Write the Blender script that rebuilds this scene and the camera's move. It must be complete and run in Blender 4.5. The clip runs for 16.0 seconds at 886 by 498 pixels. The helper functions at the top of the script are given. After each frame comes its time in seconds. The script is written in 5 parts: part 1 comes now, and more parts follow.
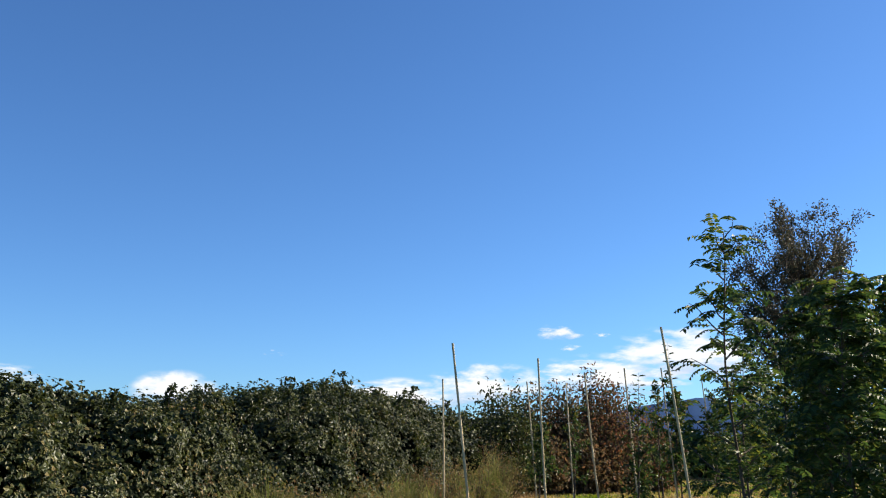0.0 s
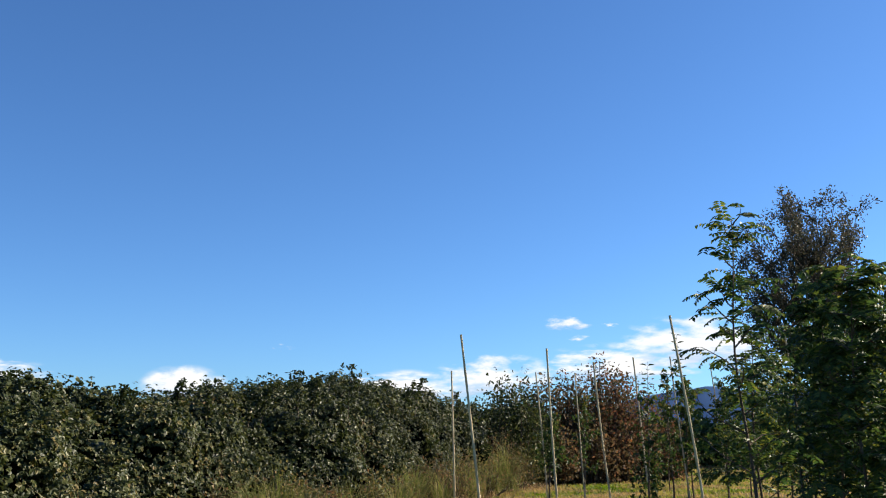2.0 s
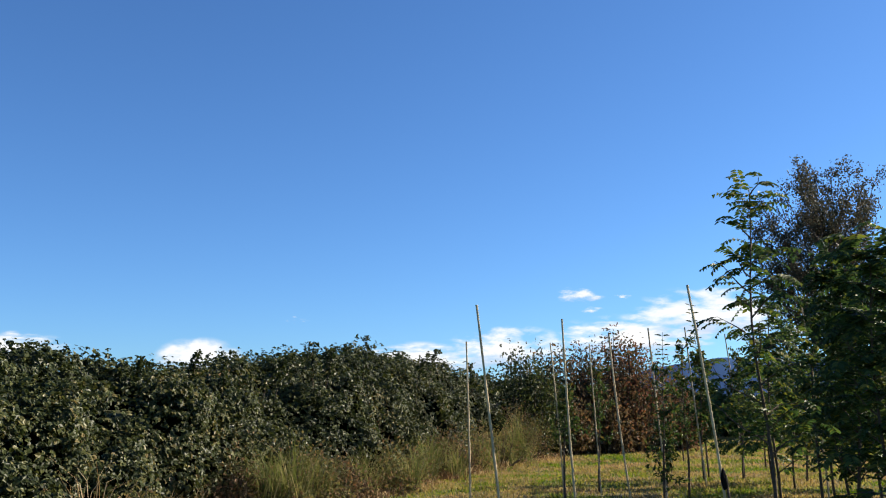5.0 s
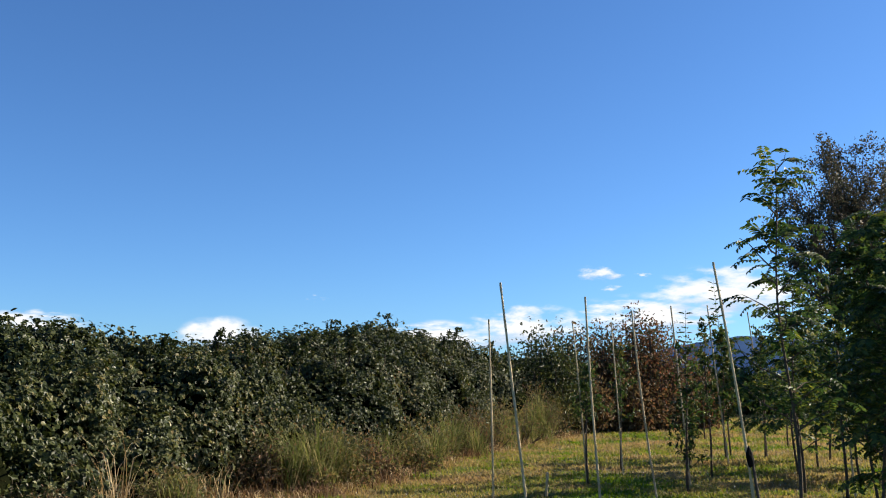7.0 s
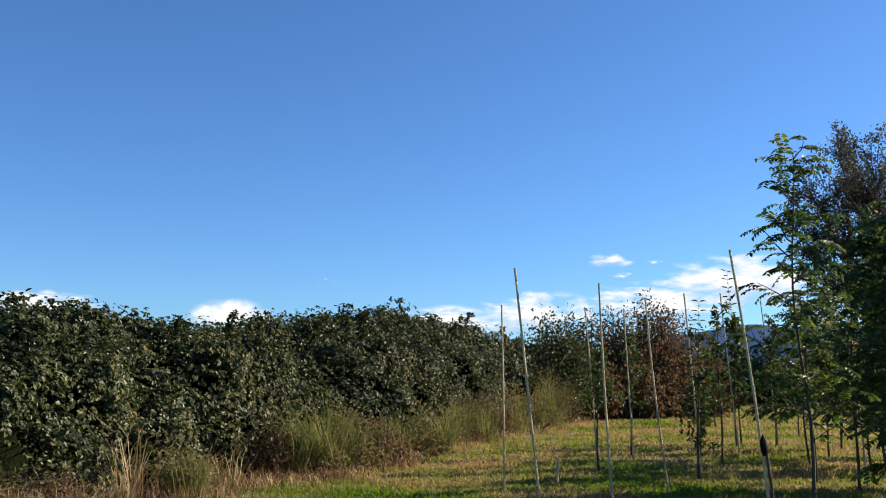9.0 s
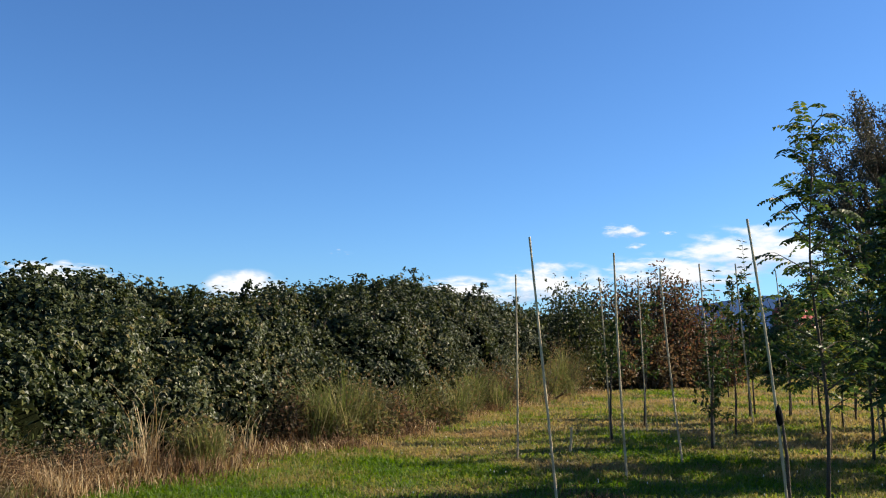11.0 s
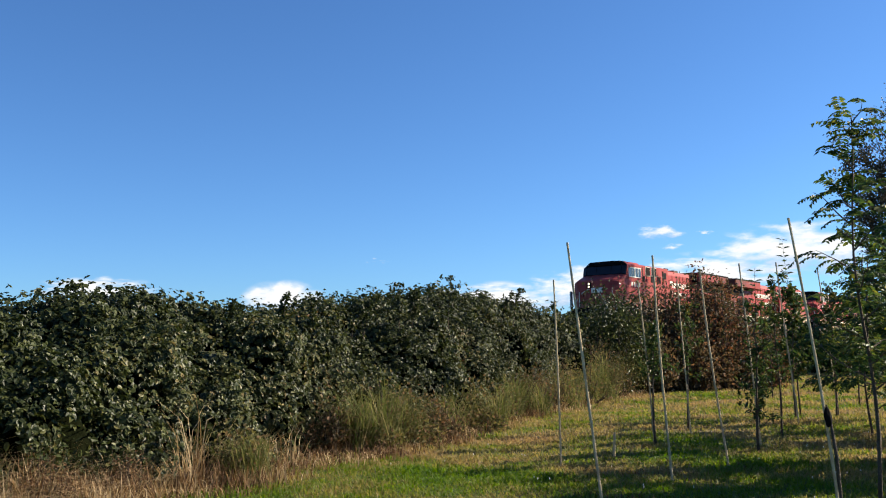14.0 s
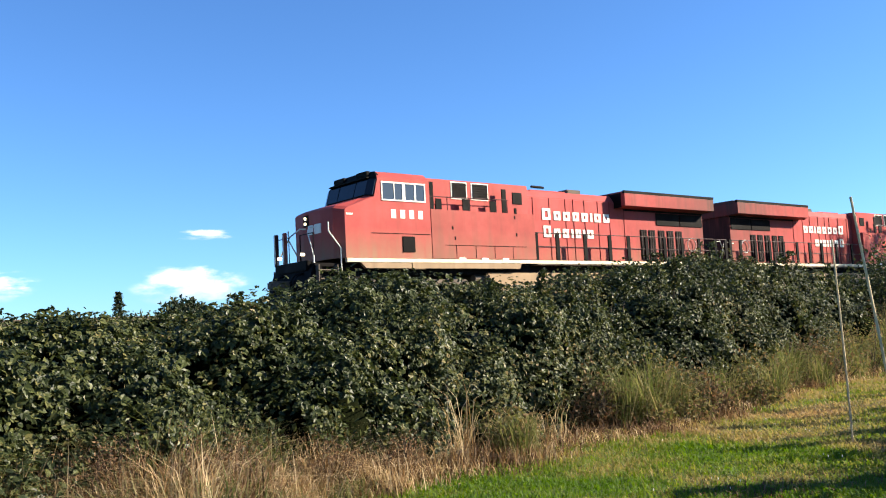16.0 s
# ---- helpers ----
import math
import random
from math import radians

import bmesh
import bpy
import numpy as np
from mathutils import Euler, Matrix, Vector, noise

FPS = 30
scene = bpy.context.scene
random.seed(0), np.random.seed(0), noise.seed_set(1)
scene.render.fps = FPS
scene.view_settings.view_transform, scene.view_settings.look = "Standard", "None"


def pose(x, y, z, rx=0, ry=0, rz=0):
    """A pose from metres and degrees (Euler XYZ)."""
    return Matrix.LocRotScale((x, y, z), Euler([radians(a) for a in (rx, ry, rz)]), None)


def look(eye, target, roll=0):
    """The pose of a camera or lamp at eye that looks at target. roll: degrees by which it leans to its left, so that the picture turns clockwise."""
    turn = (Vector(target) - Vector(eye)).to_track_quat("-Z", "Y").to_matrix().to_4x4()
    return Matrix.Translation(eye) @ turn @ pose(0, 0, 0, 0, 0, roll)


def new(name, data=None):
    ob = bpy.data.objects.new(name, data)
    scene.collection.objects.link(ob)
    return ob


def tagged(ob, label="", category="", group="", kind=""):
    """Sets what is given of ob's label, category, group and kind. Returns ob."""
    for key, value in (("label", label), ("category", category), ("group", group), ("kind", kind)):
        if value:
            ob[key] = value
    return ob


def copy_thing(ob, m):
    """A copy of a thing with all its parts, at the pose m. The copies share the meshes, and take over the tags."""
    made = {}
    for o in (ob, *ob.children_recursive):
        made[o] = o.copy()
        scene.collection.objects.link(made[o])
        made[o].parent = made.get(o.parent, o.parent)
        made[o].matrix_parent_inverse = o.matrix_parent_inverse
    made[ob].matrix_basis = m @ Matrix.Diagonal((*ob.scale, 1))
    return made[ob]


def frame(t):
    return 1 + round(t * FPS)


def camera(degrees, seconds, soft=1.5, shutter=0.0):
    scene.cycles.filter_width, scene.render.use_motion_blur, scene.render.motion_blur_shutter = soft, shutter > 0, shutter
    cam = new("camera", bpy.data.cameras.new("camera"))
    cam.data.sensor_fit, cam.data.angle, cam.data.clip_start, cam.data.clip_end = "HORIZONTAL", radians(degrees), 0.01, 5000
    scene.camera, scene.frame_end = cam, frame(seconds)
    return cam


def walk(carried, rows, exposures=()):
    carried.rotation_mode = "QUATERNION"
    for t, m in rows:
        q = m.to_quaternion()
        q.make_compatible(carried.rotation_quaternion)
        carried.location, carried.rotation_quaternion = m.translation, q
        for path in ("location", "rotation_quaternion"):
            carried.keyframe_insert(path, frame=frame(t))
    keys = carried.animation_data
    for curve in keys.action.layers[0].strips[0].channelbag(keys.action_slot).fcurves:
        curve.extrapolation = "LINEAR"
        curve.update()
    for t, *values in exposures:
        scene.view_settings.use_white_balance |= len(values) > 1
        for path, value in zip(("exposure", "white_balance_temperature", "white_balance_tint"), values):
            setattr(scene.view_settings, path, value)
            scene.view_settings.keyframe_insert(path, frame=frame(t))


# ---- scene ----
cam = camera(50.8, 16.0, soft=1.1)
walk(cam, [
    (0, pose(0.114, -0.144, 1.631, 102.129, -0.418, -3.992)),
    (0.5, pose(0.119, -0.143, 1.629, 102.348, 0.044, -4.009)),
    (1, pose(0.117, -0.125, 1.634, 102.216, 0.501, -3.118)),
    (1.5, pose(0.113, -0.128, 1.633, 102.166, 0.460, -3.195)),
    (2, pose(0.113, -0.127, 1.629, 101.637, 0.270, -3.415)),
    (2.5, pose(0.109, -0.126, 1.630, 101.334, 0.828, -3.700)),
    (3, pose(0.093, -0.116, 1.623, 101.181, 0.693, -3.481)),
    (3.5, pose(0.092, -0.095, 1.627, 100.797, 0.386, -2.654)),
    (4, pose(0.090, -0.095, 1.626, 100.628, 0.313, -2.595)),
    (6.3, pose(0.088, -0.050, 1.611, 99.130, 0.482, -2.550)),
    (6.5, pose(0.072, -0.063, 1.618, 99.089, 0.907, -1.877)),
    (7, pose(0.048, -0.058, 1.613, 98.620, 0.234, -1.430)),
    (7.5, pose(0.051, -0.063, 1.623, 98.672, -0.610, -0.884)),
    (8, pose(0.043, -0.061, 1.613, 98.157, -0.623, -0.966)),
    (8.5, pose(0.026, -0.052, 1.613, 97.948, -0.493, -0.938)),
    (11, pose(0.000, 0.000, 1.600, 95.900, -0.597, -0.062)),
    (11.5, pose(0.002, 0.000, 1.601, 95.671, -0.346, 0.432)),
    (12, pose(0.003, -0.009, 1.599, 95.554, -0.123, 0.105)),
    (12.3, pose(0.003, -0.019, 1.608, 95.694, -0.117, -0.311)),
    (12.5, pose(0.003, -0.026, 1.614, 97.233, -0.694, -0.091)),
    (12.8, pose(-0.002, -0.028, 1.630, 98.404, -0.938, -0.405)),
    (13, pose(-0.005, -0.029, 1.640, 98.584, -0.708, -0.306)),
    (13.3, pose(-0.007, -0.018, 1.628, 98.297, 0.141, 0.010)),
    (13.5, pose(-0.009, -0.010, 1.620, 98.225, 0.600, 0.613)),
    (13.8, pose(-0.017, -0.004, 1.619, 97.549, 0.979, 1.280)),
    (14, pose(-0.023, 0.000, 1.618, 96.300, 0.788, 2.254)),
    (14.3, pose(-0.025, 0.001, 1.596, 94.308, 1.670, 3.411)),
    (14.5, pose(-0.026, 0.002, 1.581, 93.821, 2.513, 3.955)),
    (14.8, pose(-0.041, 0.003, 1.587, 93.796, 2.468, 3.760)),
    (15, pose(-0.051, 0.004, 1.591, 94.508, 2.038, 5.424)),
    (15.2, pose(-0.061, 0.036, 1.597, 94.190, 1.006, 5.521)),
    (15.3, pose(-0.066, 0.051, 1.601, 94.017, 1.112, 5.932)),
    (15.5, pose(-0.076, 0.083, 1.607, 94.105, 1.819, 8.224)),
    (15.6, pose(-0.052, 0.100, 1.617, 94.109, 1.584, 9.393)),
    (15.7, pose(-0.061, 0.111, 1.624, 94.257, 1.743, 10.886)),
    (15.8, pose(-0.068, 0.138, 1.636, 94.589, 1.941, 12.999)),
    (15.9, pose(-0.137, 0.183, 1.635, 95.016, 2.553, 15.633)),
    (16, pose(-0.136, 0.216, 1.636, 95.281, 2.938, 17.803)),
], exposures=[(0, 1.42), (8.5, 1.4), (11, 1.4), (13.5, 1.42), (14, 1.41), (14.5, 1.57), (15.3, 1.72), (16, 1.92)])

# ---------------------------------------------------------------- light
SUN_AZ, SUN_EL = 73.0, 28.0            # clockwise from +Y, above the horizon
world = bpy.data.worlds.new("sky")
scene.world = world
world.use_nodes = True
wn = world.node_tree
sky = wn.nodes.new("ShaderNodeTexSky")
sky.sky_type = "NISHITA"
sky.sun_disc = False
sky.sun_elevation = radians(SUN_EL)
sky.sun_rotation = radians(SUN_AZ)
sky.altitude = 0
sky.air_density = 0.85
sky.dust_density = 0.3
sky.ozone_density = 3.0
vivid = wn.nodes.new("ShaderNodeMix")
vivid.data_type, vivid.blend_type = "RGBA", "MULTIPLY"
vivid.inputs[0].default_value = 1.0
vivid.inputs[7].default_value = (0.525, 0.81, 1.115, 1)
wn.links.new(sky.outputs[0], vivid.inputs[6])
wn.links.new(vivid.outputs[2], wn.nodes["Background"].inputs[0])
wn.nodes["Background"].inputs[1].default_value = 0.0565
sun = new("sun", bpy.data.lights.new("sun", "SUN"))
sun.data.energy = 4.4
sun.data.angle = radians(0.5)
sun.data.color = (1.0, 0.89, 0.70)
sun.matrix_world = look((0, 0, 0), (-math.sin(radians(SUN_AZ)) * math.cos(radians(SUN_EL)),
                                    -math.cos(radians(SUN_AZ)) * math.cos(radians(SUN_EL)), -math.sin(radians(SUN_EL))))


# ---------------------------------------------------------------- materials
TONE = 0.66      # overall reflectance of plants and soil


def toned(stops):
    return [(p, tuple(c * TONE for c in col)) for p, col in stops]


def ramp_set(node, stops):
    e = node.color_ramp.elements
    while len(e) > 1:
        e.remove(e[0])
    e[0].position, e[0].color = stops[0][0], (*stops[0][1], 1)
    for p, c in stops[1:]:
        x = e.new(p)
        x.color = (*c, 1)


def mat_new(name):
    m = bpy.data.materials.new(name)
    m.use_nodes = True
    return m, m.node_tree.nodes, m.node_tree.links, m.node_tree.nodes["Principled BSDF"]


def noise_node(n, l, scale, detail=4, coord="Object", rough=0.6):
    tc = n.new("ShaderNodeTexCoord")
    t = n.new("ShaderNodeTexNoise")
    t.inputs["Scale"].default_value, t.inputs["Detail"].default_value = scale, detail
    t.inputs["Roughness"].default_value = rough
    l.new(tc.outputs[coord], t.inputs["Vector"])
    return t


def surface_mat(name, stops, scale, rough=0.7, metal=0.0, bump=0.2, fine=40.0, fine_mix=0.35, spec=0.5, reach=None):
    """Colour from noise at two scales, with fine relief."""
    m, n, l, b = mat_new(name)
    big, small = noise_node(n, l, scale), noise_node(n, l, fine, 3)
    mix = n.new("ShaderNodeMix")
    mix.inputs[0].default_value = fine_mix
    l.new(big.outputs["Fac"], mix.inputs[2]), l.new(small.outputs["Fac"], mix.inputs[3])
    ramp = n.new("ShaderNodeValToRGB")
    ramp_set(ramp, toned(stops))
    l.new(field_drift(n, l, mix.outputs[0], reach) if reach else mix.outputs[0], ramp.inputs[0]), l.new(ramp.outputs[0], b.inputs["Base Color"])
    b.inputs["Roughness"].default_value, b.inputs["Metallic"].default_value = rough, metal
    b.inputs["Specular IOR Level"].default_value = spec
    if bump:
        bp = n.new("ShaderNodeBump")
        bp.inputs["Strength"].default_value, bp.inputs["Distance"].default_value = bump, 0.02
        l.new(small.outputs["Fac"], bp.inputs["Height"]), l.new(bp.outputs[0], b.inputs["Normal"])
    return m


def field_drift(n, l, value, reach):
    """Adds dryness that grows away from the lush near end of the lawn: reach is (y0, y1, low, high)."""
    tc, sep, rng, add = n.new("ShaderNodeTexCoord"), n.new("ShaderNodeSeparateXYZ"), n.new("ShaderNodeMapRange"), n.new("ShaderNodeMath")
    l.new(tc.outputs["Object"], sep.inputs[0]), l.new(sep.outputs[1], rng.inputs[0])
    for i, v in enumerate(reach):
        rng.inputs[i + 1].default_value = v
    l.new(value, add.inputs[0]), l.new(rng.outputs[0], add.inputs[1])
    return add.outputs[0]


def leaf_mat(name, stops, rough=0.4, glow=0.35, patch=0.6, drifts=0.4, gloss=0.14, reach=None):
    """Leaves: each its own shade, in drifts; thin enough to let light through."""
    m, n, l, b = mat_new(name)
    geo = n.new("ShaderNodeNewGeometry")
    drift = noise_node(n, l, patch, 3)
    mix = n.new("ShaderNodeMix")
    mix.inputs[0].default_value = drifts
    l.new(geo.outputs["Random Per Island"], mix.inputs[2]), l.new(drift.outputs["Fac"], mix.inputs[3])
    ramp = n.new("ShaderNodeValToRGB")
    ramp_set(ramp, toned(stops))
    l.new(field_drift(n, l, mix.outputs[0], reach) if reach else mix.outputs[0], ramp.inputs[0]), l.new(ramp.outputs[0], b.inputs["Base Color"])
    b.inputs["Roughness"].default_value = rough
    b.inputs["Specular IOR Level"].default_value = gloss
    tr = n.new("ShaderNodeBsdfTranslucent")
    hue = n.new("ShaderNodeHueSaturation")
    hue.inputs["Saturation"].default_value, hue.inputs["Value"].default_value = 1.15, 1.6
    l.new(ramp.outputs[0], hue.inputs["Color"]), l.new(hue.outputs[0], tr.inputs["Color"])
    add = n.new("ShaderNodeMixShader")
    add.inputs[0].default_value = glow
    l.new(b.outputs[0], add.inputs[1]), l.new(tr.outputs[0], add.inputs[2])
    l.new(add.outputs[0], n["Material Output"].inputs[0])
    return m


def paint_mat(name, col, rough=0.45, dirt=(0.10, 0.075, 0.055), amount=0.35, spec=0.5, band=None):
    """Weathered paint: faded blotches, streaks, and a tone (soot, dust, painted shade) in each given band along an
    axis.
    """
    m, n, l, b = mat_new(name)
    streak = noise_node(n, l, 1.0, 5)
    mp = n.new("ShaderNodeMapping")
    mp.inputs["Scale"].default_value = (3.0, 3.0, 0.35)
    l.new(n["Texture Coordinate"].outputs["Object"], mp.inputs[0]), l.new(mp.outputs[0], streak.inputs["Vector"])
    blot = noise_node(n, l, 0.8, 4)
    ramp = n.new("ShaderNodeValToRGB")
    ramp_set(ramp, [(0.3, tuple(c * 0.82 for c in col)), (0.5, col), (0.75, tuple(min(1, c * 1.1 + 0.012) for c in col))])
    l.new(blot.outputs["Fac"], ramp.inputs[0])
    mask = n.new("ShaderNodeMapRange")
    mask.inputs[1].default_value, mask.inputs[2].default_value = 0.5, 0.85
    mask.inputs[4].default_value = amount
    l.new(streak.outputs["Fac"], mask.inputs[0])
    mix = n.new("ShaderNodeMix")
    mix.data_type = "RGBA"
    l.new(mask.outputs[0], mix.inputs[0]), l.new(ramp.outputs[0], mix.inputs[6])
    mix.inputs[7].default_value = (*dirt, 1)
    out = mix.outputs[2]
    if band:
        sep = n.new("ShaderNodeSeparateXYZ")
        l.new(n["Texture Coordinate"].outputs["Object"], sep.inputs[0])
        for axis, lo, hi, strength, tone in band:
            r = n.new("ShaderNodeMapRange")
            r.inputs[1].default_value, r.inputs[2].default_value = lo, hi
            r.inputs[4].default_value = strength
            l.new(sep.outputs[axis], r.inputs[0])
            wob = n.new("ShaderNodeMath")
            wob.operation = "MULTIPLY"
            l.new(r.outputs[0], wob.inputs[0]), l.new(streak.outputs["Fac"], wob.inputs[1])
            k = n.new("ShaderNodeMix")
            k.data_type = "RGBA"
            l.new(wob.outputs[0], k.inputs[0]), l.new(out, k.inputs[6])
            k.inputs[7].default_value = (*tone, 1)
            out = k.outputs[2]
    l.new(out, b.inputs["Base Color"])
    b.inputs["Roughness"].default_value = rough
    b.inputs["Specular IOR Level"].default_value = spec
    bp = n.new("ShaderNodeBump")
    bp.inputs["Strength"].default_value, bp.inputs["Distance"].default_value = 0.06, 0.03
    l.new(blot.outputs["Fac"], bp.inputs["Height"]), l.new(bp.outputs[0], b.inputs["Normal"])
    return m


def glow_mat(name, col, strength):
    m, n, l, b = mat_new(name)
    b.inputs["Base Color"].default_value = (*col, 1)
    b.inputs["Emission Color"].default_value = (*col, 1)
    b.inputs["Emission Strength"].default_value = strength
    return m


M = {}
M["soil"] = surface_mat("lawn_soil", [(0.28, (0.05, 0.095, 0.014)), (0.45, (0.085, 0.125, 0.02)), (0.54, (0.15, 0.145, 0.045)), (0.66, (0.22, 0.15, 0.07))], 0.45, 0.95, 0, 0.6, 9.0, 0.35, 0.1, (8.5, 17, -0.05, 0.06))
M["blade"] = leaf_mat("grass_blades", [(0.34, (0.090, 0.170, 0.018)), (0.45, (0.145, 0.225, 0.028)), (0.53, (0.24, 0.24, 0.06)), (0.60, (0.37, 0.29, 0.12)), (0.74, (0.40, 0.27, 0.14))], 0.6, 0.42, 0.45, 0.86, 0.14, (8.5, 17, -0.05, 0.07))
M["straw"] = leaf_mat("dry_straw", [(0.2, (0.28, 0.16, 0.075)), (0.42, (0.52, 0.36, 0.19)), (0.65, (0.80, 0.62, 0.38))], 0.7, 0.3, 1.5)
M["weed"] = leaf_mat("brown_weeds", [(0.2, (0.08, 0.05, 0.03)), (0.5, (0.19, 0.11, 0.06)), (0.8, (0.38, 0.25, 0.14))], 0.8, 0.25, 1.5)
M["olive"] = leaf_mat("olive_weeds", [(0.2, (0.075, 0.085, 0.03)), (0.42, (0.15, 0.15, 0.055)), (0.58, (0.26, 0.21, 0.09)), (0.72, (0.27, 0.16, 0.095)), (0.85, (0.42, 0.29, 0.17))], 0.7, 0.32, 0.9, 0.6)
M["reed"] = leaf_mat("tall_green_grass", [(0.2, (0.11, 0.14, 0.04)), (0.5, (0.20, 0.21, 0.075)), (0.8, (0.40, 0.34, 0.17))], 0.6, 0.38, 1.5)
M["bramble"] = leaf_mat("bramble_leaves", [(0.15, (0.015, 0.021, 0.008)), (0.44, (0.036, 0.048, 0.016)), (0.60, (0.071, 0.086, 0.028)), (0.72, (0.140, 0.148, 0.050)), (0.79, (0.26, 0.21, 0.09)), (0.85, (0.23, 0.11, 0.055))], 0.42, 0.22, 0.45, 0.5, 0.18)
# near-black tones stand in for the shade behind the bramble leaves
M["core"] = surface_mat("bramble_inner_shade", [(0.3, (0.005, 0.007, 0.003)), (0.6, (0.012, 0.014, 0.006)), (0.8, (0.03, 0.022, 0.012))], 2.0, 1.0, 0, 1.0, 14.0, 0.5, 0.0)
M["redleaf"] = leaf_mat("russet_leaves", [(0.15, (0.040, 0.050, 0.022)), (0.40, (0.085, 0.070, 0.035)), (0.58, (0.155, 0.090, 0.055)), (0.75, (0.24, 0.115, 0.07)), (0.88, (0.36, 0.15, 0.07))], 0.55, 0.32, 0.3)
M["umber"] = leaf_mat("umber_leaves", [(0.15, (0.05, 0.052, 0.025)), (0.45, (0.11, 0.085, 0.045)), (0.7, (0.22, 0.14, 0.08)), (0.85, (0.34, 0.18, 0.10))], 0.6, 0.35, 0.4)
M["locust"] = leaf_mat("compound_leaves", [(0.15, (0.030, 0.056, 0.022)), (0.5, (0.060, 0.100, 0.032)), (0.68, (0.115, 0.150, 0.042)), (0.84, (0.33, 0.28, 0.06))], 0.5, 0.34, 0.5, 0.45, 0.13)
M["sapling"] = leaf_mat("sapling_leaves", [(0.15, (0.03, 0.055, 0.018)), (0.5, (0.06, 0.10, 0.03)), (0.72, (0.12, 0.13, 0.04)), (0.85, (0.22, 0.12, 0.04))], 0.45, 0.3, 0.9)
M["poplar"] = leaf_mat("far_tree_leaves", [(0.2, (0.045, 0.052, 0.035)), (0.5, (0.075, 0.078, 0.052)), (0.75, (0.13, 0.10, 0.065))], 0.5, 0.25, 0.25)
M["rustcrown"] = leaf_mat("brown_tree_leaves", [(0.2, (0.08, 0.05, 0.025)), (0.5, (0.15, 0.08, 0.035)), (0.8, (0.22, 0.12, 0.05))], 0.6, 0.25, 0.25)
M["needle"] = leaf_mat("conifer_needles", [(0.2, (0.03, 0.05, 0.025)), (0.6, (0.05, 0.07, 0.035)), (0.8, (0.09, 0.09, 0.05))], 0.6, 0.15, 0.3)
M["bark"] = surface_mat("bark", [(0.3, (0.07, 0.05, 0.035)), (0.55, (0.14, 0.105, 0.075)), (0.8, (0.22, 0.18, 0.14))], 6, 0.9, 0, 0.7, 60, 0.5, 0.2)
M["cane"] = surface_mat("bamboo_cane", [(0.3, (0.50, 0.36, 0.20)), (0.55, (0.74, 0.57, 0.34)), (0.8, (0.90, 0.74, 0.50))], 3, 0.6, 0, 0.3, 30, 0.4, 0.3)
# distance haze is mixed into the ridge's blue base tones
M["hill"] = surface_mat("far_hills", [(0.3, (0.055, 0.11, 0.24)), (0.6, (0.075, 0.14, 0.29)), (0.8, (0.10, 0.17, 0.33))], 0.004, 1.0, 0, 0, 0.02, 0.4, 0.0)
M["ballast"] = surface_mat("ballast", [(0.3, (0.10, 0.09, 0.08)), (0.6, (0.20, 0.18, 0.16)), (0.8, (0.30, 0.28, 0.26))], 1.0, 0.95, 0, 0.8, 18, 0.6, 0.1)
M["bank"] = surface_mat("bank_soil", [(0.3, (0.03, 0.035, 0.015)), (0.6, (0.07, 0.07, 0.03)), (0.8, (0.13, 0.10, 0.05))], 0.7, 0.95, 0, 0.6, 10, 0.5, 0.1)
M["rail"] = surface_mat("rail_steel", [(0.3, (0.12, 0.08, 0.06)), (0.7, (0.25, 0.19, 0.15))], 4, 0.5, 0.7, 0.2, 50)
M["red"] = paint_mat("red_paint", (0.311, 0.056, 0.050), 0.5, (0.12, 0.045, 0.03), 0.5, 0.08, [(2, 2.7, 1.6, 1.5, (0.24, 0.14, 0.09))])
M["red_sooty"] = paint_mat("sooty_red_paint", (0.286, 0.056, 0.048), 0.55, (0.10, 0.05, 0.036), 0.5, 0.08, [(2, 2.8, 1.65, 0.9, (0.20, 0.125, 0.08)), (0, 5.2, 3.5, 0.7, (0.13, 0.07, 0.05))])
M["red_exhaust"] = paint_mat("exhaust_stained_paint", (0.277, 0.050, 0.045), 0.55, (0.08, 0.045, 0.035), 0.8, 0.08, [(0, 15.5, 20.0, 1.5, (0.07, 0.045, 0.036)), (2, 4.45, 4.64, 1.3, (0.05, 0.034, 0.028))])
# the last band paints the rear end face's shade into the hood colour
M["red_hood"] = paint_mat("hood_red_paint", (0.319, 0.056, 0.052), 0.5, (0.12, 0.045, 0.03), 0.5, 0.08, [(2, 2.6, 1.7, 0.75, (0.22, 0.13, 0.08)), (0, 14.0, 19.7, 1.3, (0.10, 0.05, 0.04)), (0, 19.70, 19.74, 2.0, (0.05, 0.02, 0.018))])
M["red_dark"] = paint_mat("dark_red_paint", (0.035, 0.009, 0.009), 0.55, (0.03, 0.016, 0.013), 0.5, 0.2)
M["white"] = paint_mat("white_paint", (0.70, 0.66, 0.57), 0.5, (0.40, 0.36, 0.26), 0.5)
M["stripe"] = paint_mat("cream_stripe", (0.60, 0.48, 0.31), 0.55, (0.30, 0.2, 0.13), 0.6)
M["skirt"] = paint_mat("dusty_sill", (0.26, 0.18, 0.11), 0.8, (0.14, 0.09, 0.06), 0.7, 0.2)
M["black"] = paint_mat("black_paint", (0.005, 0.004, 0.004), 0.65, (0.010, 0.008, 0.007), 0.4, 0.05)
M["grime"] = paint_mat("grimy_steel", (0.085, 0.068, 0.055), 0.8, (0.16, 0.12, 0.085), 0.7, 0.2)
M["steel"] = paint_mat("bare_steel", (0.45, 0.43, 0.40), 0.4, (0.25, 0.19, 0.14), 0.5)
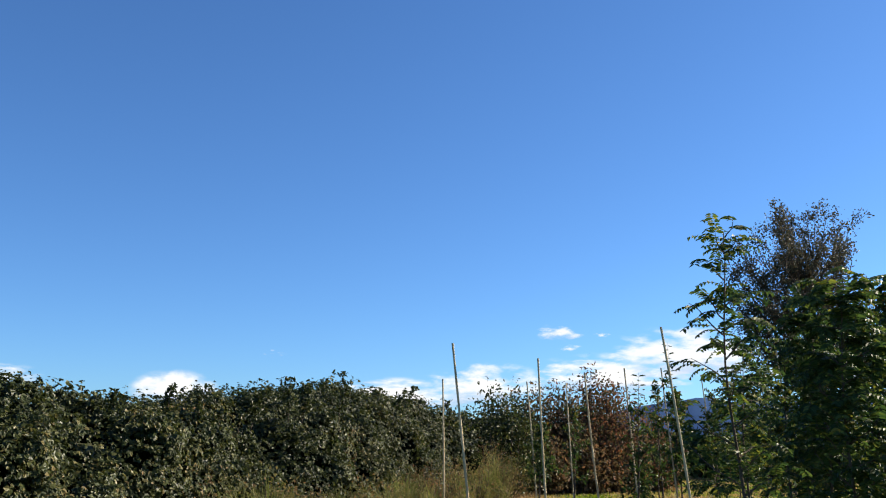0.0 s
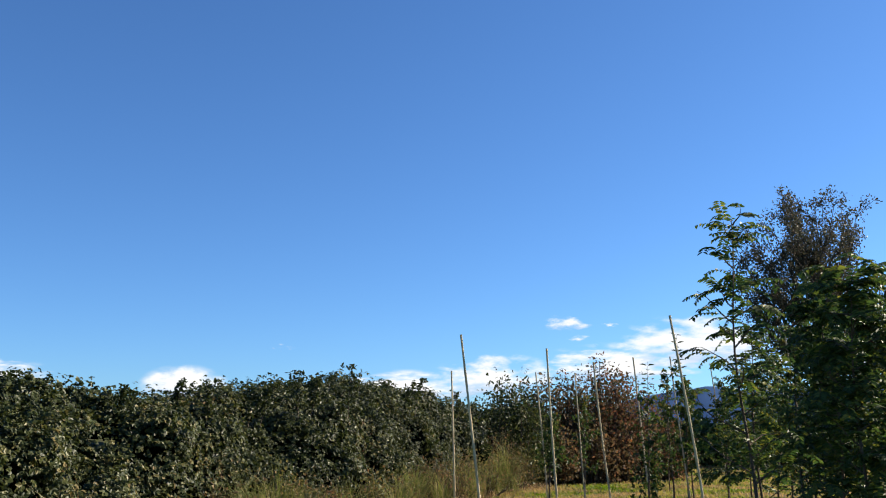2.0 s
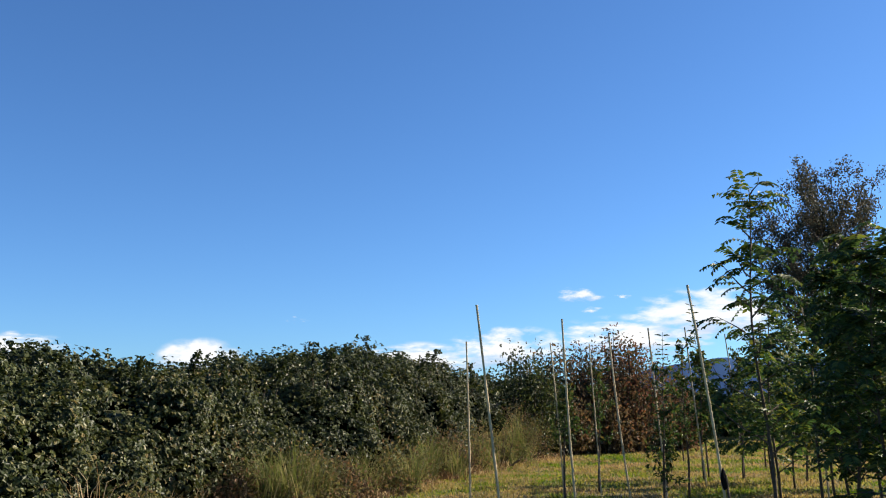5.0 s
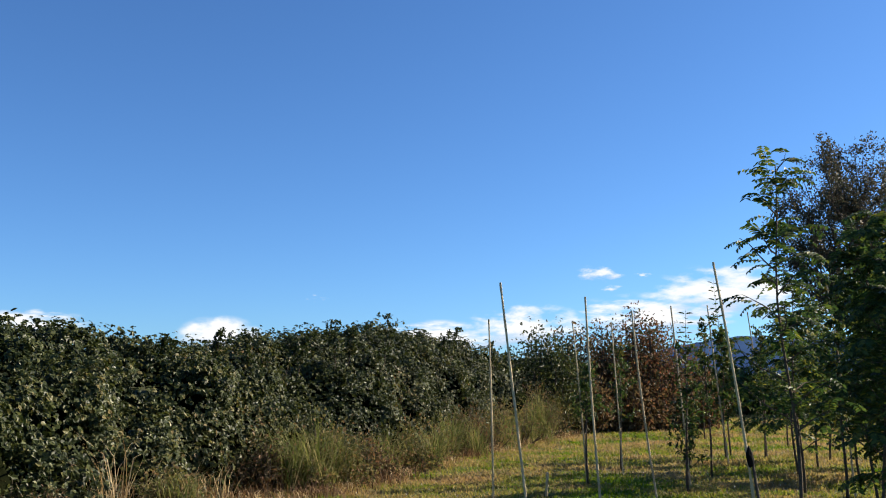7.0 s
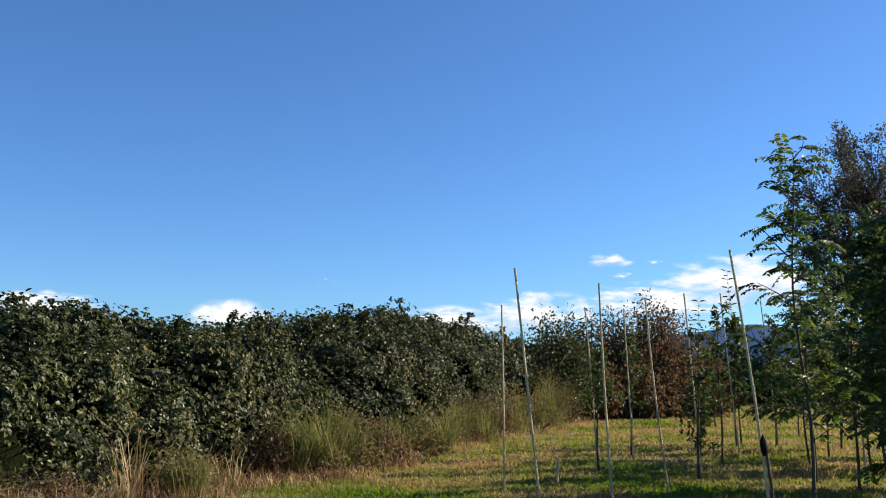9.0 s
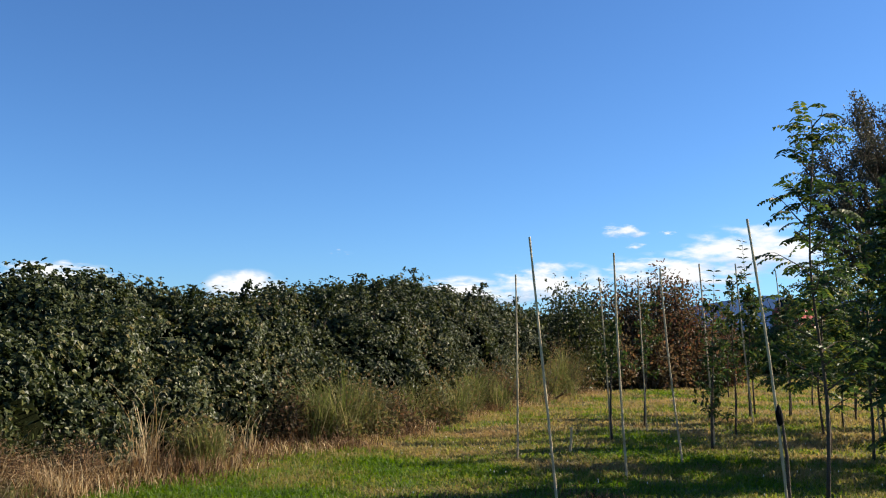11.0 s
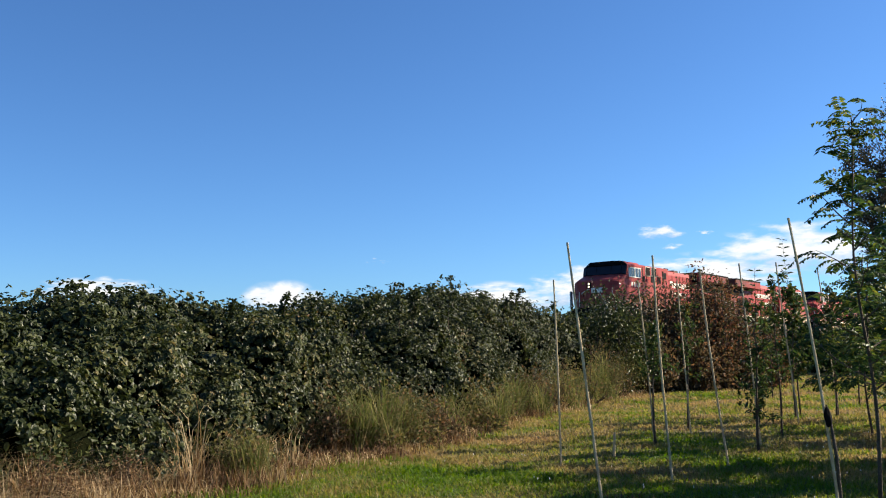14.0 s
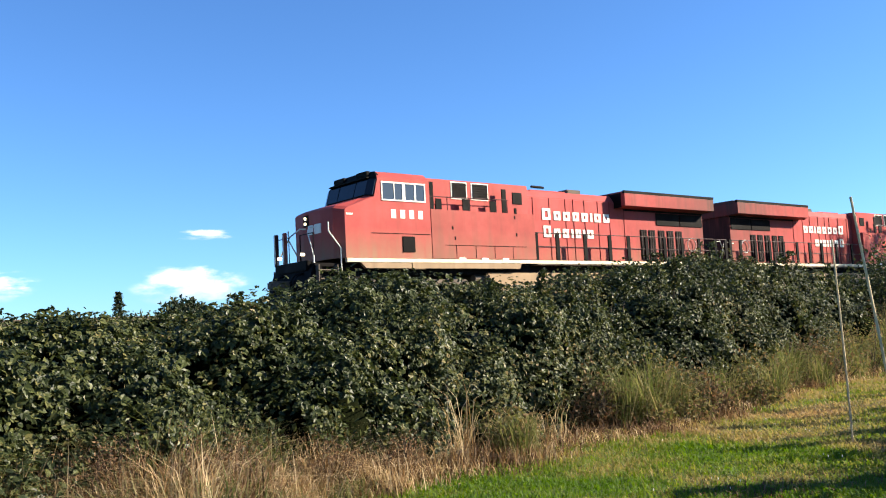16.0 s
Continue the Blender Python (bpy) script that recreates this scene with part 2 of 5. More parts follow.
M["hopper"] = paint_mat("grey_wagon_paint", (0.32, 0.31, 0.29), 0.6, (0.18, 0.13, 0.09), 0.7)
M["lamp"] = glow_mat("headlamp", (1.0, 0.80, 0.50), 1.1)
gm, gn, gl, gb = mat_new("cab_glass")
gb.inputs["Base Color"].default_value = (0.012, 0.016, 0.024, 1)
gb.inputs["Roughness"].default_value = 0.06
gb.inputs["Specular IOR Level"].default_value = 0.2
M["glass"] = gm
gm2, gn2, gl2, gb2 = mat_new("side_glass")
gb2.inputs["Base Color"].default_value = (0.035, 0.045, 0.06, 1)
gb2.inputs["Roughness"].default_value = 0.08
M["glass_side"] = gm2


# ---------------------------------------------------------------- mesh tools
def mesh_object(name, verts, faces, material, parent=None, label="", smooth=False):
    me = bpy.data.meshes.new(name)
    me.from_pydata([tuple(v) for v in verts] if not isinstance(verts, np.ndarray) else verts.tolist(), [], faces if isinstance(faces, list) else faces.tolist())
    me.materials.append(M[material])
    if smooth:
        me.shade_smooth()
    ob = new(name, me)
    if parent:
        ob.parent = parent
    return tagged(ob, label, kind="stuff" if name in JOINED else "")


JOINED = ("foliage", "inner_foliage", "shoot_foliage", "tuft_growth", "branchwork", "stem_growth", "cane_growth", "crown", "inner_shade_shell")


def part(name, bm, material, parent, label="", smooth=False):
    bmesh.ops.recalc_face_normals(bm, faces=bm.faces)
    me = bpy.data.meshes.new(name)
    bm.to_mesh(me)
    bm.free()
    me.materials.append(M[material])
    if smooth:
        me.shade_smooth()
    ob = new(name, me)
    ob.parent = parent
    return tagged(ob, label)


def empty(name, m=None):
    ob = new(name)
    ob.empty_display_size = 0.2
    if m is not None:
        ob.matrix_world = m
    return ob


def tube(points, radii, sides=6):
    """A tapered tube along points: vertices and quads."""
    pts = np.array(points, float)
    tang = np.gradient(pts, axis=0)
    tang /= np.linalg.norm(tang, axis=1, keepdims=True) + 1e-9
    ref = np.where(np.abs(tang[:, 2:3]) > 0.9, [[1.0, 0, 0]], [[0, 0, 1.0]])
    a = np.cross(tang, ref)
    a /= np.linalg.norm(a, axis=1, keepdims=True) + 1e-9
    b = np.cross(tang, a)
    ang = np.arange(sides) * 2 * np.pi / sides
    r = np.array(radii, float)[:, None, None]
    ring = pts[:, None, :] + r * (np.cos(ang)[None, :, None] * a[:, None, :] + np.sin(ang)[None, :, None] * b[:, None, :])
    v = ring.reshape(-1, 3)
    f = []
    for i in range(len(pts) - 1):
        for j in range(sides):
            k = (j + 1) % sides
            f.append((i * sides + j, i * sides + k, (i + 1) * sides + k, (i + 1) * sides + j))
    f.append(tuple(range(sides - 1, -1, -1)))
    f.append(tuple(range(len(v) - sides, len(v))))
    return v, f


def merge(pieces):
    vs, fs, o = [], [], 0
    for v, f in pieces:
        vs.append(np.asarray(v))
        fs += [tuple(i + o for i in q) for q in f]
        o += len(v)
    return np.concatenate(vs), fs


def unit(v):
    return v / (np.linalg.norm(v, axis=-1, keepdims=True) + 1e-9)


def leaflets(pos, way, up, length, width, fold=0.14):
    """Folded ovate leaflets from pos along way; up is the blade's face. Arrays in, vertices and faces out."""
    way, side = unit(way), unit(np.cross(way, up))
    nor = np.cross(side, way)
    length, width = np.asarray(length)[:, None], np.asarray(width)[:, None]
    a, b = pos + way * length * 0.28, pos + way * length * 0.66 - nor * length * 0.04
    tip = pos + way * length - nor * length * 0.14
    wa, wb = side * width * 0.46, side * width * 0.40
    lift = nor * width * fold
    v = np.stack([pos, a + wa + lift, b + wb + lift, tip, b - wb + lift, a - wa + lift], 1).reshape(-1, 3)
    i = np.arange(len(pos))[:, None] * 6
    return v, np.concatenate([i + [0, 1, 2, 3], i + [0, 3, 4, 5]])


def blades(pos, height, lean, width, rng):
    """Bent grass blades that stand on pos."""
    n = len(pos)
    a = rng.uniform(0, 2 * np.pi, n)
    d = np.stack([np.cos(a), np.sin(a), np.zeros(n)], 1)
    s = np.stack([-np.sin(a), np.cos(a), np.zeros(n)], 1) * (np.asarray(width) * 0.5)[:, None]
    h, le = np.asarray(height)[:, None], np.asarray(lean)[:, None]
    z = np.array([[0, 0, 1.0]])
    m = pos + z * h * 0.6 + d * le * h * 0.3
    t = pos + z * h * (1 - 0.25 * le) + d * le * h
    v = np.stack([pos - s, pos + s, m + s * 0.8, m - s * 0.8, t], 1).reshape(-1, 3)
    i = np.arange(n)[:, None] * 5
    f = [tuple(q) for q in (i + [0, 1, 2, 3]).tolist()] + [tuple(q) for q in (i + [3, 2, 4]).tolist()]
    return v, f


# ---------------------------------------------------------------- ground, bank, track
RAIL_AZ = radians(34.17)
RAIL_P = Vector((-10.06, 30.99, 2.62))      # near side of the loco at its front corner, at rail height, at 15.8 s
RU = Vector((math.sin(RAIL_AZ), math.cos(RAIL_AZ), 0))      # along the train, towards its rear
RN = Vector((-math.cos(RAIL_AZ), math.sin(RAIL_AZ), 0))     # across the track, away from the lawn
BASE = np.array([(-14, -9), (-10.5, -3), (-7.6, 1.5), (-5.9, 5.0), (-4.3, 8.6), (-3.3, 11.3), (-2.5, 14.4), (-0.9, 17.8),
                 (0.95, 22.9), (3.5, 29.8), (7.0, 38.0), (12.5, 50.0), (19, 62), (30, 80), (45, 104)], float)
CREST_V = np.array([0, 12.3, 16.2, 20.1, 23.0, 23.8, 25.3, 26.1, 26.9, 27.7, 28.7, 30.0, 31.3, 32.6, 33.5, 34.6, 36.8, 39.8, 42.75, 44, 45.5, 47, 50, 51.7, 128])
CREST_H = np.array([1.74, 1.80, 1.83, 1.85, 1.97, 2.14, 2.48, 2.55, 2.40, 2.32, 2.35, 2.48, 2.58, 2.58, 2.65, 2.92, 3.10, 3.14, 3.12, 3.05, 2.95, 2.80, 2.75, 2.8, 2.9])
seg = np.r_[0, np.cumsum(np.linalg.norm(np.diff(BASE, axis=0), axis=1))]


def on_base(v):
    return np.stack([np.interp(v, seg, BASE[:, 0]), np.interp(v, seg, BASE[:, 1])], -1)


def base_normal(v):
    t = on_base(v + 1.5) - on_base(v - 1.5)
    t /= np.linalg.norm(t, axis=-1, keepdims=True)
    return np.stack([-t[..., 1], t[..., 0]], -1)        # away from the lawn


def lawn_height(x, y):
    return 0.05 * noise.noise((x * 0.25, y * 0.25, 0)) + 0.02 * noise.noise((x * 0.9, y * 0.9, 3))


def build_ground():
    xs = np.r_[-3000, -800, -200, -60, np.arange(-16, 26.1, 0.6), 45, 80, 200, 800, 3000]
    ys = np.r_[-3000, -800, -200, -40, -12, np.arange(-4, 46.1, 0.6), 60, 80, 110, 200, 500, 1200, 4500]
    verts = [(x, y, lawn_height(x, y) if abs(x) < 60 and -20 < y < 90 else 0) for y in ys for x in xs]
    n = len(xs)
    faces = [(j * n + i, j * n + i + 1, (j + 1) * n + i + 1, (j + 1) * n + i) for j in range(len(ys) - 1) for i in range(n - 1)]
    ob = mesh_object("ground", verts, faces, "soil", smooth=True)
    return tagged(ob, "mown nursery lawn with worn straw patches", "ground", kind="structure")


def build_bank():
    prof = [(-9.5, -0.3), (-5.5, 1.2), (-2.2, 2.1), (-1.0, 2.25), (1.55, 2.32), (4.1, 2.25), (6, 1.9), (14, -0.3)]
    verts, faces = [], []
    ss = np.arange(-60, 420, 4.0)
    for s in ss:
        for o, z in prof:
            p = RAIL_P + RU * float(s) + RN * o
            verts.append((p.x, p.y, z))
    k = len(prof)
    for i in range(len(ss) - 1):
        for j in range(k - 1):
            faces.append((i * k + j, (i + 1) * k + j, (i + 1) * k + j + 1, i * k + j + 1))
    tagged(mesh_object("railway_embankment", verts, faces, "bank", smooth=True), "low earth embankment under the railway track", "embankment", kind="structure")
    # ballast bed with sleepers and rails
    prof = [(-0.6, 2.2), (0.1, 2.42), (3.0, 2.42), (3.7, 2.2)]
    verts, faces = [], []
    for s in ss:
        for o, z in prof:
            p = RAIL_P + RU * float(s) + RN * o
            verts.append((p.x, p.y, z))
    for i in range(len(ss) - 1):
        for j in range(3):
            faces.append((i * 4 + j, (i + 1) * 4 + j, (i + 1) * 4 + j + 1, i * 4 + j + 1))
    track = tagged(mesh_object("ballast_bed", verts, faces, "ballast"), "grey crushed stone ballast bed of the railway", "ballast", kind="structure")
    for o in (0.83, 2.27):
        bm = bmesh.new()
        a, b = RAIL_P + RU * -60 + RN * o, RAIL_P + RU * 416 + RN * o
        for w0, w1, z0, z1 in ((-0.07, 0.07, 2.42, 2.46), (-0.012, 0.012, 2.46, 2.58), (-0.036, 0.036, 2.58, 2.62)):
            vs = [bm.verts.new((p + RN * w).to_tuple()[:2] + (z,)) for p in (a, b) for w, z in ((w0, z0), (w1, z0), (w1, z1), (w0, z1))]
            for q in ((0, 1, 2, 3), (4, 7, 6, 5), (0, 4, 5, 1), (1, 5, 6, 2), (2, 6, 7, 3), (3, 7, 4, 0)):
                bm.faces.new([vs[i] for i in q])
        rail = part("rail", bm, "rail", None)
        tagged(rail, "worn steel rail on the ballast", "rail", "rails", "structure")


def build_lawn_grass():
    rng = np.random.default_rng(5)
    n = 600000
    # density falls off with distance
    r = 5.5 + 54.5 * rng.random(n) ** 1.9
    a = np.radians(rng.uniform(-48, 36, n))
    p = np.stack([r * np.sin(a), r * np.cos(a)], 1)
    vs = np.linspace(seg[2], seg[-3], 400)
    bl = on_base(vs)
    bn = base_normal(vs)
    bl, bn = bl[::6], bn[::6]
    near = np.concatenate([np.argmin(((bl[None] - q[:, None]) ** 2).sum(2), 1) for q in np.array_split(p, 40)])
    side = ((p - bl[near]) * bn[near]).sum(1)
    lush = np.array([noise.noise((q[0] * 0.35, q[1] * 0.35, 9)) + 0.5 * noise.noise((q[0] * 1.1, q[1] * 1.1, 4)) for q in p])
    keep = (side < 0.3) & (rng.random(n) < np.clip(0.85 + 0.6 * lush, 0.3, 1) * np.clip((r - 5.3) / 2.5, 0, 1) * np.clip((42 - np.abs(np.degrees(a) + 6)) / 8, 0, 1))
    p, r, lush = p[keep], r[keep], lush[keep]
    z = np.array([lawn_height(x, y) for x, y in p])
    pos = np.c_[p, z - 0.01]
    k = len(p)
    h = rng.uniform(0.035, 0.085, k) * (1 + 0.8 * np.clip(lush, 0, 1)) * (0.8 + r / 60)
    v, f = blades(pos, h, rng.uniform(0.3, 1.2, k), 0.006 + r * 0.00085, rng)
    tagged(mesh_object("lawn_grass", v, f, "blade"), "short green grass with yellowed straw patches", "grass", kind="stuff")


# ---------------------------------------------------------------- bramble thickets
INSET = np.array([0.6, 0.6, 0.6, 0.6, 0.8, 0.45, 0.35, 0.35, 0.35, 0.3, 0.2, 0, 0, 0, 0])     # weeds between lawn and brambles


def hedge_point(v, w, lump=1.0):
    """A point on the bramble's skin: v metres along its foot, w 0 at the foot, 1 at the crest, 2 far behind it."""
    b, nrm = on_base(v), base_normal(v)
    hh = np.interp(v, CREST_V, CREST_H)
    if w <= 1:
        off, z = 2.8 * (0.35 * w + 0.65 * (1 - math.cos(w * math.pi / 2))), hh * math.sin(w * math.pi / 2) ** 0.85
    else:
        off, z = 2.8 + (w - 1) * 5.0, hh * (1 - 0.06 * (w - 1))
    x, y = b + nrm * (off + np.interp(v, seg, INSET))
    q = (x * 0.7, y * 0.7, z * 1.1)
    d = lump * (0.46 * noise.noise(q) + 0.54 * noise.noise((x * 1.3, y * 1.3, z * 1.5 + 7)) + 0.32 * noise.noise((x * 3.1, y * 3.1, z * 3.1)))
    g = math.cos(min(w, 1) * math.pi / 2)
    return np.array([x - nrm[0] * d * g, y - nrm[1] * d * g, max(0, z + d * 0.66 * min(1, w * 3))])


def build_thicket(v0, v1, count, size, seed, label, mat="bramble"):
    rng = np.random.default_rng(seed)
    nv, nw = max(8, int((v1 - v0) / 0.25)), 34
    vv, ww = np.linspace(v0, v1, nv), np.r_[np.linspace(0, 1, 26), np.linspace(1.12, 2, 8)]
    grid = np.array([[hedge_point(v, w) for w in ww] for v in vv])
    top = empty("bramble_thicket")
    tagged(top, label, "bramble", "brambles along the railway", "stuff")
    du, dw = np.gradient(grid, axis=0), np.gradient(grid, axis=1)
    nor = unit(np.cross(du, dw))
    nor *= np.sign((nor * [[0.4 * 1, -0.2, 1.0]]).sum(-1, keepdims=True) + 1e-6)
    # shell painted near-black for the shade between leaves; also blocks the view through
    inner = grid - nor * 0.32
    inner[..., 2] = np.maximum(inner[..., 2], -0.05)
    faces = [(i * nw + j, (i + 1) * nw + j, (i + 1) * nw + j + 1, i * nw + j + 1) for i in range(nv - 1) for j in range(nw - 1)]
    mesh_object("inner_shade_shell", inner.reshape(-1, 3), faces, "core", top, "near-black shell standing in for shade between the leaves", True)

    def sample(n, lo=0.0, hi=1.0):
        fi = rng.random(n) * (nv - 1.001)
        wj = lo + (hi - lo) * rng.random(n)
        fj = np.interp(wj, ww, np.arange(nw))
        i, j = fi.astype(int), np.minimum(fj.astype(int), nw - 2)
        a, b = (fi - i)[:, None], (fj - j)[:, None]
        pick = lambda g: (g[i, j] * (1 - a) + g[i + 1, j] * a) * (1 - b) + (g[i, j + 1] * (1 - a) + g[i + 1, j + 1] * a) * b
        return pick(grid), unit(pick(nor))

    # trifoliate leaves on the skin, thinner behind the crest
    p1, n1 = sample(int(count * 0.86), 0.02, 1.05)
    p2, n2 = sample(int(count * 0.14), 1.05, 1.5)
    p, nn = np.concatenate([p1, p2]), np.concatenate([n1, n2])
    # leaves gather in sprays
    n = len(p)
    p = p + nn * (rng.uniform(-0.16, 0.12, n) + 0.16 * np.array([noise.noise((q[0] * 5, q[1] * 5, q[2] * 5)) for q in p]))[:, None] + rng.normal(0, 0.05, (n, 3))
    drop = np.array([noise.noise((q[0] * 1.3, q[1] * 1.3, q[2] * 1.3)) + 0.8 * noise.noise((q[0] * 3.6, q[1] * 3.6, q[2] * 3.6)) for q in p]) < -0.35 * rng.random(n) - 0.12
    p, nn = p[~drop], nn[~drop]
    n = len(p)
    face = unit(nn + rng.normal(0, 0.45, (n, 3)) + [0.1, -0.1, 0.5])
    heading = unit(np.cross(face, rng.normal(0, 1, (n, 3))) + [0, 0, -0.35])
    sz = size * rng.uniform(0.5, 1.4, n)
    vs, fs, o = [], [], 0
    side = unit(np.cross(heading, face))
    for turn in (-0.95, 0.0, 0.95):
        w = heading * math.cos(turn) + side * math.sin(turn)
        v, f = leaflets(p, w, face + rng.normal(0, 0.15, (n, 3)), sz * (1.1 if turn == 0 else 0.9), sz * 0.72)
        vs.append(v), fs.append(f + o)
        o += len(v)
    mesh_object("foliage", np.concatenate(vs), np.concatenate(fs), mat, top)
    # shaded leaves further in
    k = count // 6
    pi, ni = sample(k, 0.0, 1.1)
    pi = pi - ni * rng.uniform(0.12, 0.30, (k, 1)) + rng.normal(0, 0.05, (k, 3))
    v, f = leaflets(pi, rng.normal(0, 1, (k, 3)), ni + rng.normal(0, 0.7, (k, 3)), size * rng.uniform(0.8, 1.8, k), size * rng.uniform(0.6, 1.1, k))
    mesh_object("inner_foliage", v, f, mat, top)
    # arching canes that stand out of the crest
    pieces, lp, lw = [], [], []
    pc, nc = sample(int((v1 - v0) * 9), 0.55, 1.12)
    for q, m in zip(pc, nc):
        ln = rng.uniform(0.15, 0.38) * (1.5 if rng.random() < 0.12 else 1)
        d = unit(m * 0.6 + rng.normal(0, 0.5, 3) + [0, 0, 0.8])
        pts = [q - m * 0.15 + d * ln * t + np.array([0, 0, -0.35 * ln * t * t]) for t in np.linspace(0, 1, 5)]
        pieces.append(tube(pts, np.linspace(0.006, 0.002, 5), 4))
        for t in np.linspace(0.35, 1, 7):
            lp.append(q - m * 0.15 + d * ln * t + np.array([0, 0, -0.35 * ln * t * t]))
            lw.append(rng.normal(0, 1, 3) + d * 0.3)
    v, f = merge(pieces)
    mesh_object("cane_growth", v, f, "bark", top, "thin arching bramble canes")
    lp, lw = np.array(lp), np.array(lw)
    v, f = leaflets(lp, lw, rng.normal(0, 0.5, (len(lp), 3)) + [0, 0, 1], size * rng.uniform(0.8, 1.4, len(lp)), size * 0.7 * np.ones(len(lp)))
    mesh_object("shoot_foliage", v, f, mat, top)
    return top


def build_shrub(name, x, y, rx, ry, h, count, size, mat, seed, label, category, lift=0.0, z=0.0):
    """A dense lumpy shrub: stems, and leaves in clumps over an uneven crown."""
    rng = np.random.default_rng(seed)
    top = empty(name, pose(x, y, z))
    tagged(top, label, category)
    pieces, cl = [], []
    nb = 26
    for i in range(nb):
        a, rr = rng.uniform(0, 2 * np.pi), math.sqrt(rng.random())
        hh = h * (1 - 0.5 * rr ** 2.4) * rng.uniform(0.68, 1.0)
        tip = np.array([math.cos(a) * rx * rr, math.sin(a) * ry * rr, hh])
        root = np.array([tip[0] * 0.35, tip[1] * 0.35, -0.05])
        pts = [root + (tip - root) * t + np.array([tip[0], tip[1], 0]) * 0.25 * math.sin(t * math.pi) for t in np.linspace(0, 1, 6)]
        pieces.append(tube(pts, np.linspace(0.013 * h, 0.002 * h, 6), 5))
        for t in np.linspace(0.25 + lift, 1, 9):
            k = int(t * 5) if t < 1 else 4
            cl.append((np.array(pts[k]) * (1 - (t * 5 - k)) + np.array(pts[k + 1]) * (t * 5 - k), rng.uniform(0.25, 0.6) * min(rx, 1.6)))
    v, f = merge(pieces)
    mesh_object("stem_growth", v, f, "bark", top)
    per = count // len(cl)
    c = np.repeat(np.array([q for q, _ in cl]), per, 0)
    r = np.repeat(np.array([q for _, q in cl]), per)
    d = unit(rng.normal(0, 1, (len(c), 3)))
    p = c + d * (r * rng.random(len(c)) ** 0.4)[:, None] * [1, 1, 0.8]
    p[:, 2] = np.maximum(p[:, 2], 0.05 + lift)
    v, f = leaflets(p, d + rng.normal(0, 0.8, p.shape), d + rng.normal(0, 0.6, p.shape) + [0, 0, 0.5], size * rng.uniform(0.6, 1.4, len(p)), size * 0.6 * np.ones(len(p)))
    mesh_object("foliage", v, f, mat, top)
    return top


def build_clover():
    """White clover heads dotted over the lush grass."""
    rng = np.random.default_rng(9)
    pieces = []
    for i in range(170):
        r, a = 7 + 14 * rng.random() ** 1.4, radians(rng.uniform(-22, 26))
        x, y = r * math.sin(a), r * math.cos(a)
        if x < -2.2 and y < 14 or noise.noise((x * 0.5, y * 0.5, 2)) < -0.05:
            continue
        z = lawn_height(x, y) + rng.uniform(0.05, 0.09)
        pieces.append(tube([(x, y, z - 0.012), (x, y, z), (x, y, z + 0.012)], [0.003, 0.006, 0.003], 6))
    v, f = merge(pieces)
    tagged(mesh_object("clover_heads", v, f, "white"), "small white clover heads in the grass", "clover", kind="stuff")


def build_tall_grass(name, spots, mat, label, category, seed, width=0.012, lean=1.5):
    """Standing tufts: (x, y, spread, height, blades)."""
    rng = np.random.default_rng(seed)
    for x, y, spread, h, n in spots:
        top = empty(name, pose(x, y, 0))
        tagged(top, label, category, name + "s")
        pos = np.c_[rng.normal(0, spread, (n, 2)), np.full(n, -0.02)]
        v, f = blades(pos, h * rng.uniform(0.45, 1.1, n), rng.uniform(0.15, lean, n), width * rng.uniform(0.6, 1.3, n), rng)
        mesh_object("tuft_growth", v, f, mat, top)


build_ground()
build_bank()
build_lawn_grass()
build_clover()
v_near, v_mid, v_far, v_end = seg[1], np.interp(14.0, BASE[:, 1], seg), np.interp(30.0, BASE[:, 1], seg), seg[-1]
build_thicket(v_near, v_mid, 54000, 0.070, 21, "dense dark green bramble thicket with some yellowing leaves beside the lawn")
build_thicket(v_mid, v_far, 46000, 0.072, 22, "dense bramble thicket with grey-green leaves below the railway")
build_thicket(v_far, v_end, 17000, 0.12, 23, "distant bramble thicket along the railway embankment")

# russet shrub at the far end of the thicket, and scrub beside it
for i, (x, y, r, h, n, m, lab) in enumerate([
        (5.2, 37.4, 1.7, 4.3, 6200, "bramble", "dark green and brown shrub at the thicket's end"), (6.9, 37.8, 2.0, 4.7, 7500, "umber", "large russet and brown leaved shrub at the thicket's end"),
        (8.7, 38.3, 2.1, 5.1, 8500, "redleaf", "tall rust-brown shrub beside the railway bank"), (10.5, 39.2, 1.9, 4.4, 6800, "redleaf", "rust-red leaved shrub beside the railway bank"),
        (6.2, 35.2, 1.1, 2.4, 3200, "umber", "low brown-leaved shrub with dry twigs"), (7.9, 36.3, 1.2, 2.6, 3600, "umber", "low brown-leaved shrub with dry twigs"),
        (9.6, 37.4, 1.4, 2.8, 3600, "umber", "low brown shrub with dry twigs"), (11.4, 38.6, 1.1, 2.6, 3000, "redleaf", "low rust-red shrub with dry twigs")]):
    build_shrub("russet_shrub", x, y, r, r, h, n, 0.13, m, 31 + i, lab, "shrub")
build_shrub("dark_shrub", 4.4, 34.2, 1.8, 1.8, 3.7, 9000, 0.12, "bramble", 33, "dark green shrub growing out of the bramble thicket", "shrub")
rs = random.Random(3)
for i in range(16):
    a = radians(17.5 + i * 2.2)
    d = rs.uniform(58, 74)
    build_shrub("far_shrub", d * math.sin(a), d * math.cos(a), 3.2, 2.4, rs.uniform(2.4, 3.6), 1300, 0.4, "sapling", 300 + i, "distant green shrub at the edge of the nursery field", "shrub")

